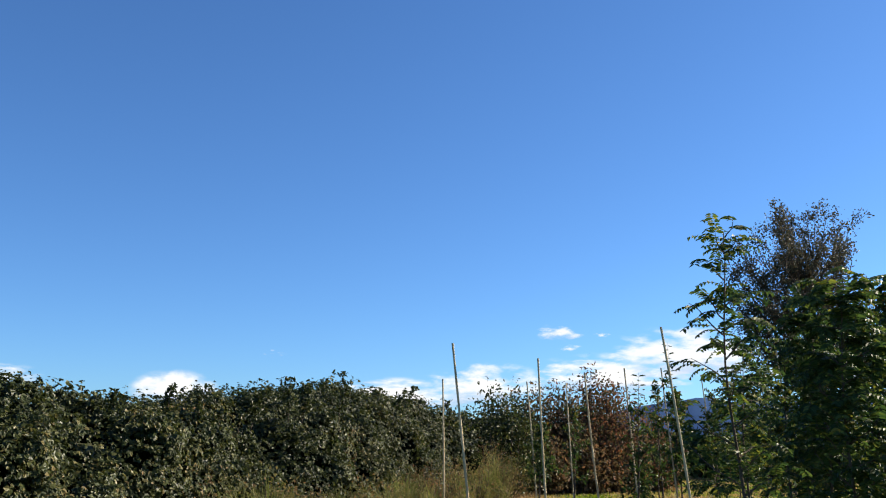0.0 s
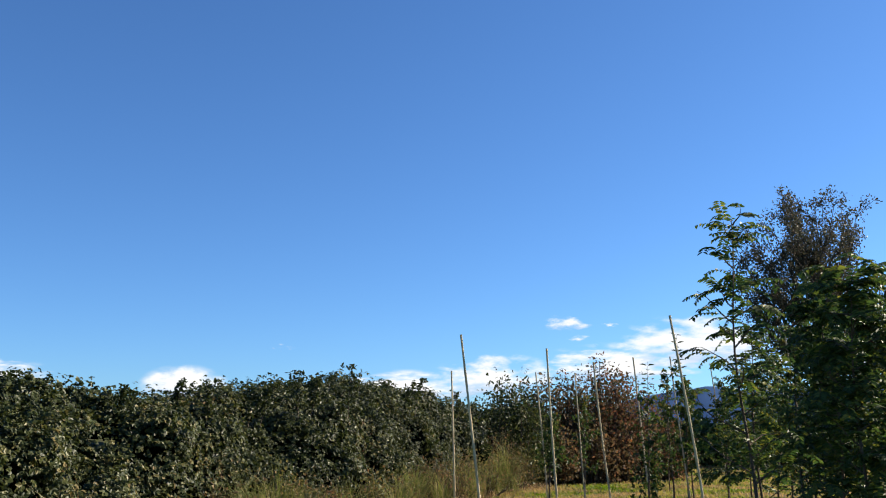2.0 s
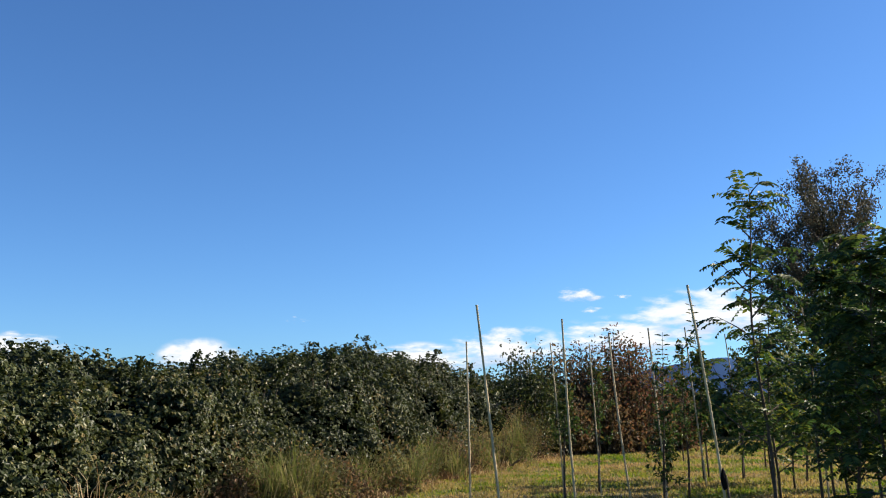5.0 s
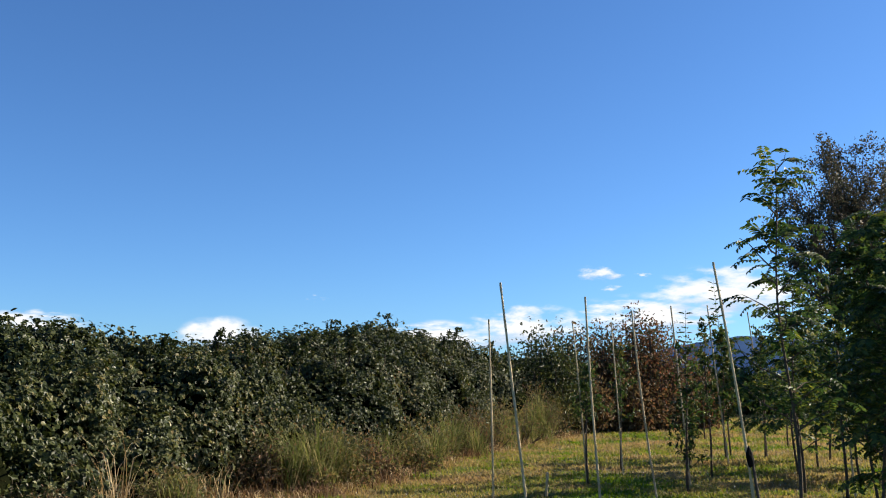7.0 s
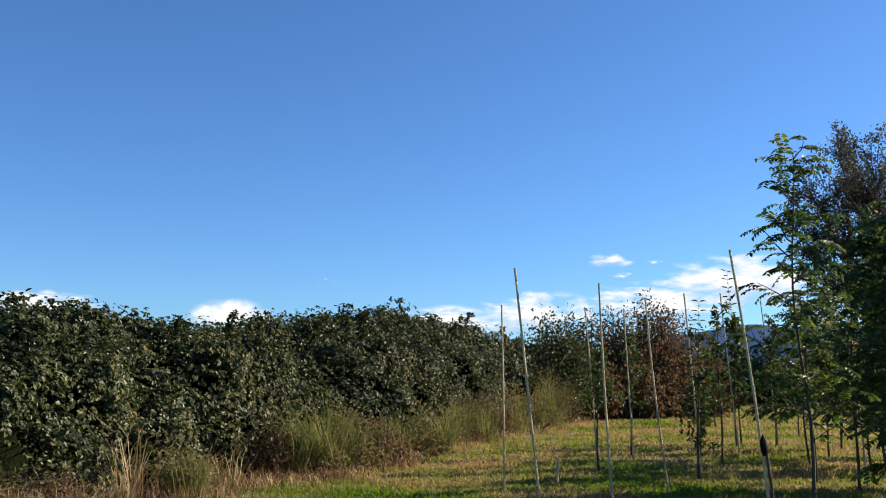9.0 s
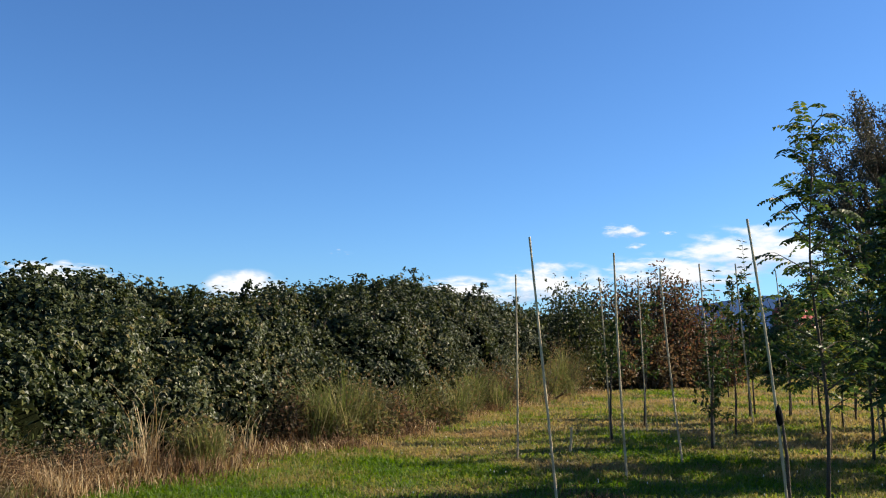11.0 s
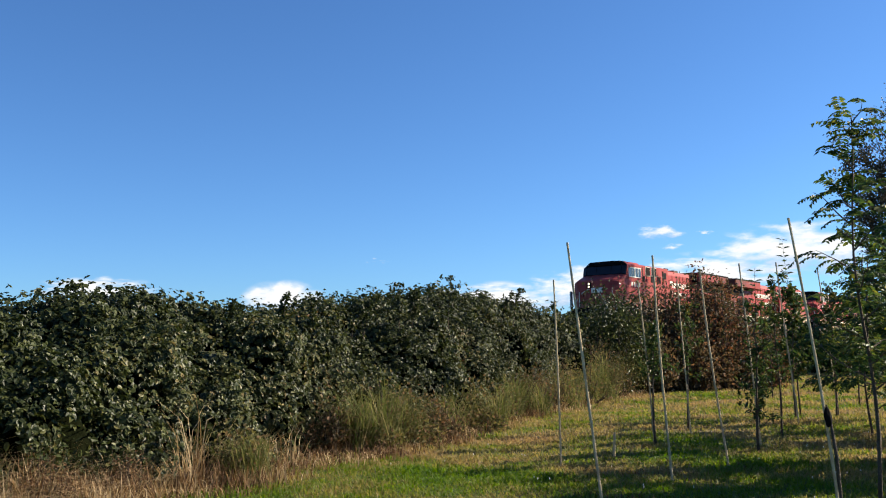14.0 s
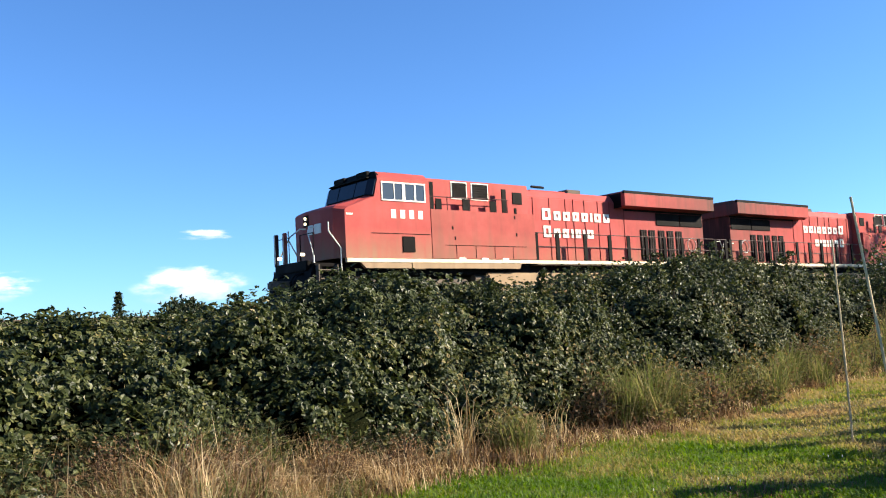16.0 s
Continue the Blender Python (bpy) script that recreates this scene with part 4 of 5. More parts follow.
# dark tie round the thick stake
bm = bmesh.new()
bmesh.ops.create_icosphere(bm, subdivisions=3, radius=0.045)
for v in bm.verts:
    k = 1 + 0.6 * noise.noise(v.co * 22)
    v.co = Vector((v.co.x * 0.65 * k, v.co.y * 0.6 * k, v.co.z * 1.9 * k))
tie = part("stake_tie", bm, "black", None, "", True)
tie.matrix_world = pose(2.835, 7.92, 1.05)
tagged(tie, "black crumpled cloth tie knotted round a stake", "tree tie")

# withered clumps in worn spots of the lawn
build_tall_grass("withered_clump", [(2.3, 12.1, 0.3, 0.12, 160), (1.9, 12.4, 0.25, 0.12, 140), (2.7, 12.3, 0.25, 0.1, 120), (-0.1, 9.75, 0.3, 0.11, 180), (0.35, 9.9, 0.35, 0.10, 180), (-0.4, 9.5, 0.25, 0.1, 120), (1.55, 9.9, 0.3, 0.16, 160), (1.75, 9.6, 0.2, 0.2, 110), (3.4, 12.9, 0.3, 0.12, 140), (1.4, 10.4, 0.25, 0.14, 120)],
                 "weed", "withered brown clump on a worn spot of the lawn", "weeds", 48, 0.012)

# a cut-back sapling beside the tied stake
pts = [(2.93, 7.98, -0.05), (2.92, 7.97, 0.35), (2.90, 7.95, 0.7), (2.86, 7.94, 1.02)]
top = empty("pruned_sapling", pose(0, 0, 0))
tagged(top, "thin dark cut-back sapling tied to a stake", "sapling")
v, f = tube(pts, [0.02, 0.018, 0.016, 0.012], 8)
mesh_object("trunk", v, f, "bark", top, "", True)


# ---------------------------------------------------------------- train
def bx(bm, x0, x1, y0, y1, z0, z1, bevel=0.0):
    vs = [bm.verts.new(p) for p in ((x0, y0, z0), (x1, y0, z0), (x1, y1, z0), (x0, y1, z0), (x0, y0, z1), (x1, y0, z1), (x1, y1, z1), (x0, y1, z1))]
    fs = [bm.faces.new([vs[i] for i in q]) for q in ((0, 3, 2, 1), (4, 5, 6, 7), (0, 1, 5, 4), (1, 2, 6, 5), (2, 3, 7, 6), (3, 0, 4, 7))]
    if bevel:
        es = list({e for f in fs for e in f.edges})
        bmesh.ops.bevel(bm, geom=es, offset=bevel, segments=2, affect="EDGES")
    return vs


def box_part(name, dims, mat, parent, bevel=0.01, label=""):
    bm = bmesh.new()
    bx(bm, *dims, bevel)
    return part(name, bm, mat, parent, label)


def rod(name, points, r, mat, parent, sides=6, label=""):
    v, f = tube(points, [r] * len(points), sides)
    return mesh_object(name, v, f, mat, parent, label)


def extrude_profile(profile, y0, y1, bevel=0.0):
    """A closed outline in x, z, pulled from y0 to y1."""
    bm = bmesh.new()
    a, b = [bm.verts.new((x, y0, z)) for x, z in profile], [bm.verts.new((x, y1, z)) for x, z in profile]
    bm.faces.new(a), bm.faces.new(b[::-1])
    n = len(profile)
    for i in range(n):
        bm.faces.new((a[i], b[i], b[(i + 1) % n], a[(i + 1) % n]))
    if bevel:
        bmesh.ops.bevel(bm, geom=list(bm.edges), offset=bevel, segments=2, affect="EDGES")
    return bm


def wheelset(truck, x, zc=0.53):
    for y in (0.78, 2.32):
        bm = bmesh.new()
        bmesh.ops.create_cone(bm, cap_ends=True, segments=24, radius1=0.53, radius2=0.53, depth=0.13)
        bmesh.ops.rotate(bm, verts=bm.verts, matrix=Matrix.Rotation(radians(90), 3, "X"))
        bmesh.ops.translate(bm, verts=bm.verts, vec=(x, y, zc))
        part("wheel", bm, "rail", truck)


def side_truck(loco, x0, x1):
    """A three-axle bogie."""
    tr = empty("bogie")
    tr.parent = loco
    for y in (0.38, 2.58):
        prof = [(x0, 0.72), (x0 + 0.2, 0.98), (x1 - 0.2, 0.98), (x1, 0.72), (x1 - 0.3, 0.6), (x0 + 2.4, 0.62), (x0 + 1.9, 0.5), (x0 + 1.4, 0.62), (x0 + 0.3, 0.6)]
        part("side_frame", extrude_profile(prof, y, y + 0.14, 0.015), "grime", tr)
        for ax in (x0 + 0.5, (x0 + x1) / 2, x1 - 0.5):
            box_part("axle_box", (ax - 0.19, ax + 0.19, y - 0.1 if y < 1 else y + 0.1, y + 0.05 if y < 1 else y + 0.24, 0.38, 0.78), "grime", tr, 0.03)
    for ax in (x0 + 0.5, (x0 + x1) / 2, x1 - 0.5):
        wheelset(tr, ax)
    return tr


def build_locomotive():
    lo = empty("locomotive")
    tagged(lo, "weathered red diesel locomotive with wide cab and white lettering", "locomotive", "locomotives of the train")
    W = 3.1
    # wide nose and cab, lofted across the width
    rows = []
    for y, nose, roof in ((0, 0.0, 4.40), (0.32, -0.26, 4.64), (1.0, -0.34, 4.70), (2.1, -0.34, 4.70), (2.78, -0.26, 4.64), (3.1, 0.0, 4.40)):
        k = (roof - 4.4)
        rows.append([(nose, y, 1.67), (nose, y, 3.25 + k * 0.3), (nose + 0.12, y, 3.34 + k * 0.3), (1.18 - k * 0.4, y, 3.74 + k * 0.2), (1.34 - k * 0.2, y, 4.36 + k * 0.4), (1.52 - k * 0.2, y, roof), (3.5, y, roof), (3.5, y, 1.67)])
    bm = bmesh.new()
    vv = [[bm.verts.new(p) for p in r] for r in rows]
    for a, b in zip(vv, vv[1:]):
        for i in range(8):
            bm.faces.new((a[i], a[(i + 1) % 8], b[(i + 1) % 8], b[i]))
    bm.faces.new(vv[0]), bm.faces.new(vv[-1][::-1])
    bmesh.ops.bevel(bm, geom=[e for e in bm.edges if e.calc_face_angle(0) > 0.5], offset=0.035, segments=2, affect="EDGES")
    cab = part("cab", bm, "red", lo, "red wide-nose cab")
    # black surround of the windscreen, following the cab's front
    vs, fs = [], []
    for r in rows:
        for x, y, z in (r[3], r[4], r[5]):
            vs.append((x - 0.014, min(max(y, 0.03), 3.07), z + 0.012 if z > 3.9 else z + 0.03))
        for x, y, z in (r[3], r[4], r[5]):
            vs.append((x + 0.02, min(max(y, 0.03), 3.07), z - 0.01))
    for i in range(5):
        a, b = i * 6, i * 6 + 6
        for c, d in ((0, 1), (1, 2), (2, 5), (5, 4), (4, 3), (3, 0)):
            fs.append((a + c, a + d, b + d, b + c))
    mesh_object("windscreen_surround", vs, fs, "black", cab, "black windscreen surround")
    # windscreen: dark panes between pillars on the sloped front
    for y0, y1 in ((0.34, 1.0), (1.05, 2.05), (2.1, 2.76)):
        bm = bmesh.new()
        lo_z, hi_z = 3.83, 4.36
        x_lo, x_hi = 1.045, 1.215
        vs = [bm.verts.new(p) for p in ((x_lo, y0, lo_z), (x_lo, y1, lo_z), (x_hi, y1, hi_z), (x_hi, y0, hi_z), (x_lo - 0.03, y0, lo_z), (x_lo - 0.03, y1, lo_z), (x_hi - 0.03, y1, hi_z), (x_hi - 0.03, y0, hi_z))]
        for q in ((0, 1, 2, 3), (4, 7, 6, 5), (0, 4, 5, 1), (1, 5, 6, 2), (2, 6, 7, 3), (3, 7, 4, 0)):
            bm.faces.new([vs[i] for i in q])
        part("windscreen_pane", bm, "glass", cab, "dark windscreen glass")
    for y in (0.18, 2.92):      # corner panes
        bm = bmesh.new()
        a, b = (0.03, 0.30) if y < 1 else (3.07, 2.80)
        vs = [bm.verts.new(p) for p in ((1.15, a, 3.80), (1.04, b, 3.83), (1.20, b, 4.36), (1.31, a, 4.34), (1.12, a, 3.80), (1.01, b, 3.83), (1.17, b, 4.36), (1.28, a, 4.34))]
        for q in ((0, 1, 2, 3), (4, 7, 6, 5), (0, 4, 5, 1), (1, 5, 6, 2), (2, 6, 7, 3), (3, 7, 4, 0)):
            bm.faces.new([vs[i] for i in q])
        part("corner_pane", bm, "glass", cab, "dark windscreen glass")
    box_part("number_board", (1.24, 1.42, 0.5, 1.15, 4.50, 4.68), "black", cab, 0.02)
    box_part("number_board", (1.24, 1.42, 1.95, 2.6, 4.50, 4.68), "black", cab, 0.02)
    box_part("sun_visor", (1.12, 1.30, 0.34, 2.76, 4.40, 4.45), "black", cab, 0.01)
    for side in (0, 1):
        def ys(a, b):
            return (a, b) if side == 0 else (W - b, W - a)
        # cab side windows: frame, three panes
        y0, y1 = ys(-0.025, 0.02)
        bm = bmesh.new()
        for x0, x1, z0, z1 in ((1.47, 3.31, 4.22, 4.265), (1.47, 3.31, 3.615, 3.66), (1.47, 1.51, 3.66, 4.22), (3.27, 3.31, 3.66, 4.22), (2.84, 2.90, 3.66, 4.22), (1.98, 2.01, 3.66, 4.22), (2.33, 2.45, 3.66, 4.22)):
            bx(bm, x0, x1, y0, y1, z0, z1)
        part("window_frame", bm, "white", cab, "white window frame")
        y0, y1 = ys(-0.008, 0.01)
        for x0, x1 in ((1.51, 1.98), (2.01, 2.33), (2.45, 2.84), (2.90, 3.27)):
            box_part("pane", (x0, x1, y0, y1, 3.66, 4.22), "glass_side", cab, 0)
        y0, y1 = ys(-0.03, 0.02)
        box_part("cab_vent", (2.26, 2.78, y0, y1, 1.88, 2.42), "black", cab, 0.01, "black grille")
        for k, x0 in enumerate((1.81, 2.19, 2.57, 2.95)):     # road number as plain bars
            y0, y1 = ys(-0.012, 0.005)
            box_part("number_bar", (x0 + 0.03, x0 + 0.22, y0, y1, 3.03, 3.32), "white", cab, 0, "plain white block")
        y0, y1 = ys(-0.01, 0.01)
        box_part("panel_seam", (1.0, 3.45, y0, y1, 2.495, 2.515), "black", cab, 0)
        box_part("class_mark", (0.05, 0.3, y0, y1, 3.08, 3.14), "white", cab, 0)
        # inverter cabinet flush with the cab, its upper part set back behind a ledge
        y0, y1 = ys(0.0, 1.56)
        low = box_part("equipment_cabinet", (3.52, 8.5, y0 + (0.004 if side == 0 else 0), y1, 1.67, 3.41), "red_sooty", lo, 0.02, "sooty red equipment cabinet")
        y0, y1 = ys(-0.008, 0.01)
        box_part("panel_seam", (4.1, 8.0, y0, y1, 2.15, 2.165), "black", low, 0)
        for x in (4.6, 5.5, 6.4, 7.3):
            box_part("panel_seam", (x, x + 0.012, y0, y1, 1.72, 2.15), "black", low, 0)
        for x, z in ((4.45, 2.72), (4.55, 2.35), (7.45, 3.2), (7.5, 2.55)):
            box_part("latch", (x, x + 0.05, y0, y1, z, z + 0.12), "black", low, 0)
        y0, y1 = ys(0.30, 1.56)
        box_part("upper_cabinet", (3.5, 8.5, y0, y1, 3.39, 4.56), "red", lo, 0.04, "set-back red upper cabinet")
        y0, y1 = ys(0.275, 0.31)
        for x0, x1 in ((4.75, 5.40), (5.70, 6.42)):
            louver = box_part("louver", (x0 - 0.05, x1 + 0.05, y0, y1, 3.86, 4.50), "white", lo, 0.01, "white framed louver")
            ya, yb = ys(0.262, 0.3)
            box_part("grille", (x0, x1, ya, yb, 3.9, 4.46), "black", louver, 0)
            ya, yb = ys(0.25, 0.29)
            for k in range(6):
                box_part("slat", (x0, x1, ya, yb, 3.93 + k * 0.09, 3.95 + k * 0.09), "black", louver, 0)
        box_part("cabinet_window", (7.68, 8.16, y0, y1, 3.81, 4.26), "black", lo, 0.01)
        # ledge rail with posts and black step plates
        yy = ys(0.03, 0.05)[0]
        rod("ledge_rail", [(3.5, yy, 3.86), (7.2, yy, 3.90)], 0.018, "red_dark", lo)
        for x in (3.55, 4.3, 5.3, 6.6, 7.15):
            rod("ledge_post", [(x, yy, 3.41), (x, yy, 3.89)], 0.016, "red_dark", lo)
        ya, yb = ys(0.02, 0.06)
        for x0, x1, z0, z1 in ((3.52, 3.70, 3.42, 4.38), (3.78, 4.05, 3.42, 3.80), (5.0, 5.36, 3.42, 3.84), (6.3, 6.62, 3.42, 3.82), (6.9, 7.12, 3.42, 4.3), (7.5, 7.62, 3.30, 3.62)):
            box_part("step_plate", (x0, x1, ya, yb, z0, z1), "black", lo, 0.008)
        # cream stripe and dusty sill skirt
        y0, y1 = ys(-0.015, 0.1)
        box_part("sill_stripe", (0.02, 19.9, y0, y1, 1.53, 1.66), "stripe", lo, 0.008, "faded cream stripe")
        y0, y1 = ys(-0.005, 0.12)
        part("sill_skirt", extrude_profile([(0.55, 1.525), (0.75, 1.33), (7.6, 1.33), (7.7, 1.525)], y0, y1, 0.006), "skirt", lo, "dust-brown sill skirt")
        for x in (4.7, 5.75, 6.75):
            box_part("sill_plate", (x, x + 0.3, y0 - 0.02, y1 + 0.02, 1.58, 1.72), "white", lo, 0.005)
        box_part("jack_pad", (2.6, 3.2, ys(-0.03, 0.1)[0], ys(-0.03, 0.1)[1], 1.30, 1.56), "skirt", lo, 0.02)
        # walkway edge and handrail along the hood
        y0, y1 = ys(0.0, 0.62)
        box_part("walkway", (8.5, 21.0, y0, y1, 1.48, 1.60), "grime", lo, 0.01)
        yy = ys(0.04, 0.06)[0]
        rod("handrail", [(7.7, yy, 2.72), (20.6, yy, 2.72)], 0.02, "red_dark", lo)
        rod("handrail", [(8.5, yy, 2.2), (20.0, yy, 2.2)], 0.014, "red_dark", lo)
        ya, yb = ys(0.02, 0.08)
        for x in (8.55, 9.7, 11.25, 12.7, 13.85, 15.0, 16.2, 17.4, 18.6, 19.8, 20.6):
            box_part("stanchion", (x - 0.10, x + 0.10, ya, yb, 1.6, 2.74), "black", lo, 0.01, "dark handrail post")
        # long hood doors, seams, lettering blocks
        y0, y1 = ys(0.575, 0.61)
        for x in (9.0, 9.9, 10.8, 11.25, 11.9, 12.7, 13.4, 14.3):
            box_part("door_seam", (x, x + 0.015, y0, y1, 1.7, 4.2), "red_exhaust", lo, 0)
        y0, y1 = ys(0.57, 0.605)
        for x, z, tall, widths in ((9.48, 3.33, 0.45, (0.62, 0.5, 0.52, 0.5, 0.5, 0.22, 0.52, 0.5)), (9.51, 2.64, 0.45, (0.55, 0.47, 0.47, 0.22, 0.42, 0.22, 0.5))):
            for k, wd in enumerate(widths):      # two words as plain hollow blocks, the first block of each taller
                h, w = tall if k == 0 else tall - 0.1, wd * 0.72
                bm = bmesh.new()
                if w < 0.2:
                    bx(bm, x, x + w * 0.7, y0, y1, z, z + h)
                else:
                    e = 0.125
                    for a0, a1, b0, b1 in ((0, e, 0, h), (w - e, w, 0, h), (e, w - e, 0, e * 0.8), (e, w - e, h - e * 0.8, h)):
                        bx(bm, x + a0, x + a1, y0, y1, z + b0, z + b1)
                part("letter_block", bm, "white", lo, "plain hollow white block")
                x += wd + 0.02
        # slatted engine-room doors
        y0, y1 = ys(0.56, 0.61)
        for x in (15.3, 15.85, 16.5, 17.1, 17.7):
            gr = box_part("vent_door", (x, x + 0.42, y0, y1, 1.8, 3.1), "black", lo, 0.01, "black slatted door")
            ya, yb = ys(0.545, 0.57)
            for k in range(3):
                box_part("slat", (x + 0.05 + k * 0.14, x + 0.075 + k * 0.14, ya, yb, 1.85, 3.05), "red_dark", gr, 0)
        # dark screens under the radiator overhang
        for x in (16.4, 18.05):
            box_part("radiator_screen", (x, x + 1.6, y0, y1, 3.32, 3.86), "black", lo, 0.01)
        # black strip painted in for the overhang's shade on the hood side
        box_part("overhang_shade_strip", (14.3, 19.7, y0 + 0.008, y1 + 0.004, 3.88, 3.96), "black", lo, 0)
        # brake wheel on the rear hood side
        rodpts = [(18.7 + 0.3 * math.cos(a), ys(0.5, 0.52)[0], 2.5 + 0.3 * math.sin(a)) for a in np.linspace(0, 2 * math.pi, 17)]
        rod("hand_brake", rodpts, 0.02, "steel", lo)
        box_part("fuel_tank_side", (6.1, 13.6, ys(0.12, 0.4)[0], ys(0.12, 0.4)[1], 0.42, 1.2), "skirt", lo, 0.08, "dusty fuel tank side")
    # long hood
    prof = [(0.6, 1.6), (0.6, 4.2), (0.8, 4.5), (2.3, 4.5), (2.5, 4.2), (2.5, 1.6)]
    bm = bmesh.new()
    a, b = [bm.verts.new((8.5, y, z)) for y, z in prof], [bm.verts.new((19.75, y, z)) for y, z in prof]
    bm.faces.new(a), bm.faces.new(b[::-1])
    for i in range(6):
        bm.faces.new((a[i], b[i], b[(i + 1) % 6], a[(i + 1) % 6]))
    bmesh.ops.bevel(bm, geom=list(bm.edges), offset=0.03, segments=2, affect="EDGES")
    part("engine_hood", bm, "red_hood", lo, "long red engine hood")
    # winged radiator
    prof = [(0.0, 4.0), (0.0, 4.52), (0.05, 4.62), (3.05, 4.62), (3.1, 4.52), (3.1, 4.0), (2.5, 3.96), (0.6, 3.96)]
    bm = bmesh.new()
    a, b = [bm.verts.new((13.75 + (0.25 if z < 3.9 else 0), y, z)) for y, z in prof], [bm.verts.new((19.85, y, z)) for y, z in prof]
    bm.faces.new(a), bm.faces.new(b[::-1])
    for i in range(8):
        bm.faces.new((a[i], b[i], b[(i + 1) % 8], a[(i + 1) % 8]))
    bmesh.ops.bevel(bm, geom=list(bm.edges), offset=0.012, segments=1, affect="EDGES")
    rad = part("radiator", bm, "red_exhaust", lo, "overhanging sooty red radiator housing")
    box_part("radiator_top", (14.0, 19.6, 0.2, 2.9, 4.62, 4.66), "black", rad, 0.01)
    box_part("radiator_front", (13.735, 13.76, 0.2, 2.9, 3.95, 4.55), "black", rad, 0)
    for ya in (-0.012, 2.99):
        box_part("radiator_cap", (13.74, 19.86, ya, ya + 0.122, 4.53, 4.645), "black", rad, 0.008)
    for x in (14.2, 15.6, 17.0, 18.4):
        box_part("fan_grille", (x, x + 1.1, 0.5, 2.6, 4.66, 4.70), "grime", rad, 0.01)
    # roof fittings
    box_part("exhaust_stack", (11.5, 12.3, 1.1, 2.0, 4.5, 4.72), "grime", lo, 0.03)
    for x in (9.5, 9.65, 9.8, 9.95):
        rod("horn", [(x, 0.9, 4.66), (x - 0.22, 0.9, 4.68)], 0.05, "black", lo, 8)
    box_part("roof_hatch", (9.2, 11.2, 0.9, 2.2, 4.5, 4.56), "red", lo, 0.02)
    box_part("air_conditioner", (2.2, 3.2, 0.9, 2.2, 4.7, 4.78), "grime", lo, 0.03)
    # frame, couplers, pilots, porches
    box_part("underframe", (-0.9, 21.1, 0.35, 2.75, 1.15, 1.5), "black", lo, 0.02)
    box_part("fuel_tank", (6.1, 13.6, 0.3, 2.8, 0.4, 1.15), "grime", lo, 0.1)
    box_part("pilot", (-1.02, -0.8, 0.2, 2.9, 0.3, 1.45), "black", lo, 0.03)
    box_part("end_sill", (-0.9, 0.7, 0.3, 2.8, 0.75, 1.2), "black", lo, 0.03)
    box_part("end_sill", (19.9, 21.0, 0.3, 2.8, 0.5, 1.2), "black", lo, 0.03)
    for y in (0.5, 2.6):
        rod("air_reservoir", [(5.7, y, 1.0), (13.9, y, 1.0)], 0.16, "grime", lo, 10)
    box_part("number_box", (-0.36, -0.30, 1.72, 2.08, 2.86, 3.28), "black", lo, 0.02)
    side_truck(lo, 0.9, 5.5)
    side_truck(lo, 14.6, 19.0)
    for x0, x1 in ((-1.05, 0.0), (19.75, 21.3)):
        box_part("porch", (x0, x1, 0.25, 2.85, 1.4, 1.52), "black", lo, 0.015)
    part("snow_plough", extrude_profile([(-1.1, 1.4), (-1.5, 0.25), (-1.2, 0.2), (-0.8, 1.4)], 0.25, 2.85, 0.02), "black", lo)
    for x0, x1 in ((-2.0, -1.2), (21.2, 22.0)):
        box_part("coupler", (x0, x1, 1.4, 1.7, 0.72, 1.02), "grime", lo, 0.05)
    box_part("anticlimber", (-1.2, -1.0, 0.5, 2.6, 1.3, 1.62), "black", lo, 0.02)
    for y0 in (0.05, 2.55):
        for k in range(4):
            box_part("step", (-0.95, -0.35, y0, y0 + 0.5, 0.42 + k * 0.28, 0.46 + k * 0.28), "grime", lo, 0.005)
        for x in (-1.0, -0.3):
            box_part("step_side", (x - 0.02, x + 0.02, y0, y0 + 0.5, 0.35, 1.45), "grime", lo, 0.004)
    # white grab rails at the nose
    for y in (0.12, 2.98):
        rod("grab_rail", [(-0.12, y, 1.0), (-0.12, y, 2.0), (-0.5, y + (0.1 if y < 1 else -0.1), 2.55), (-0.5, y + (0.1 if y < 1 else -0.1), 2.85)], 0.022, "white", lo, 6, "white grab rail")
    for a, b, c in ((0.35, 0.95, 1.25), (2.75, 2.15, 1.85)):      # stair rails that sweep down from the nose
        rod("grab_rail", [(-1.0, a, 0.75), (-1.0, a, 1.75), (-0.85, b, 2.55), (-0.62, c, 2.8), (-0.40, c, 2.8)], 0.026, "white", lo, 6, "white grab rail")
        rod("grab_rail", [(-1.0, a, 1.25), (-0.45, a, 1.25)], 0.018, "white", lo, 6, "white grab rail")
    for y, drop in ((2.0, 0.50), (2.2, 0.62), (0.8, 0.55), (1.05, 0.60)):      # brake hoses hanging at the pilot
        rod("brake_hose", [(-1.1, y, 1.25), (-1.35, y, 1.15), (-1.48, y + 0.03, 0.95), (-1.42, y + 0.08, 1.25 - drop)], 0.028, "black", lo, 6, "black rubber air hose")
    rod("porch_rail", [(-1.0, 0.35, 1.5), (-1.0, 0.35, 2.5), (-1.0, 1.2, 2.5), (-1.0, 1.2, 1.5)], 0.022, "black", lo)
    rod("porch_rail", [(-1.0, 1.95, 1.5), (-1.0, 1.95, 2.5), (-1.0, 2.8, 2.5), (-1.0, 2.8, 1.5)], 0.022, "black", lo)
    for y in (2.15, 2.75):
        post = box_part("signal_flag_post", (-1.06, -0.94, y, y + 0.16, 1.6, 2.7), "red" if y < 2.5 else "red_dark", lo, 0.02)
        box_part("stripe", (-1.07, -1.062, y + 0.05, y + 0.10, 1.7, 2.65), "white", post, 0)
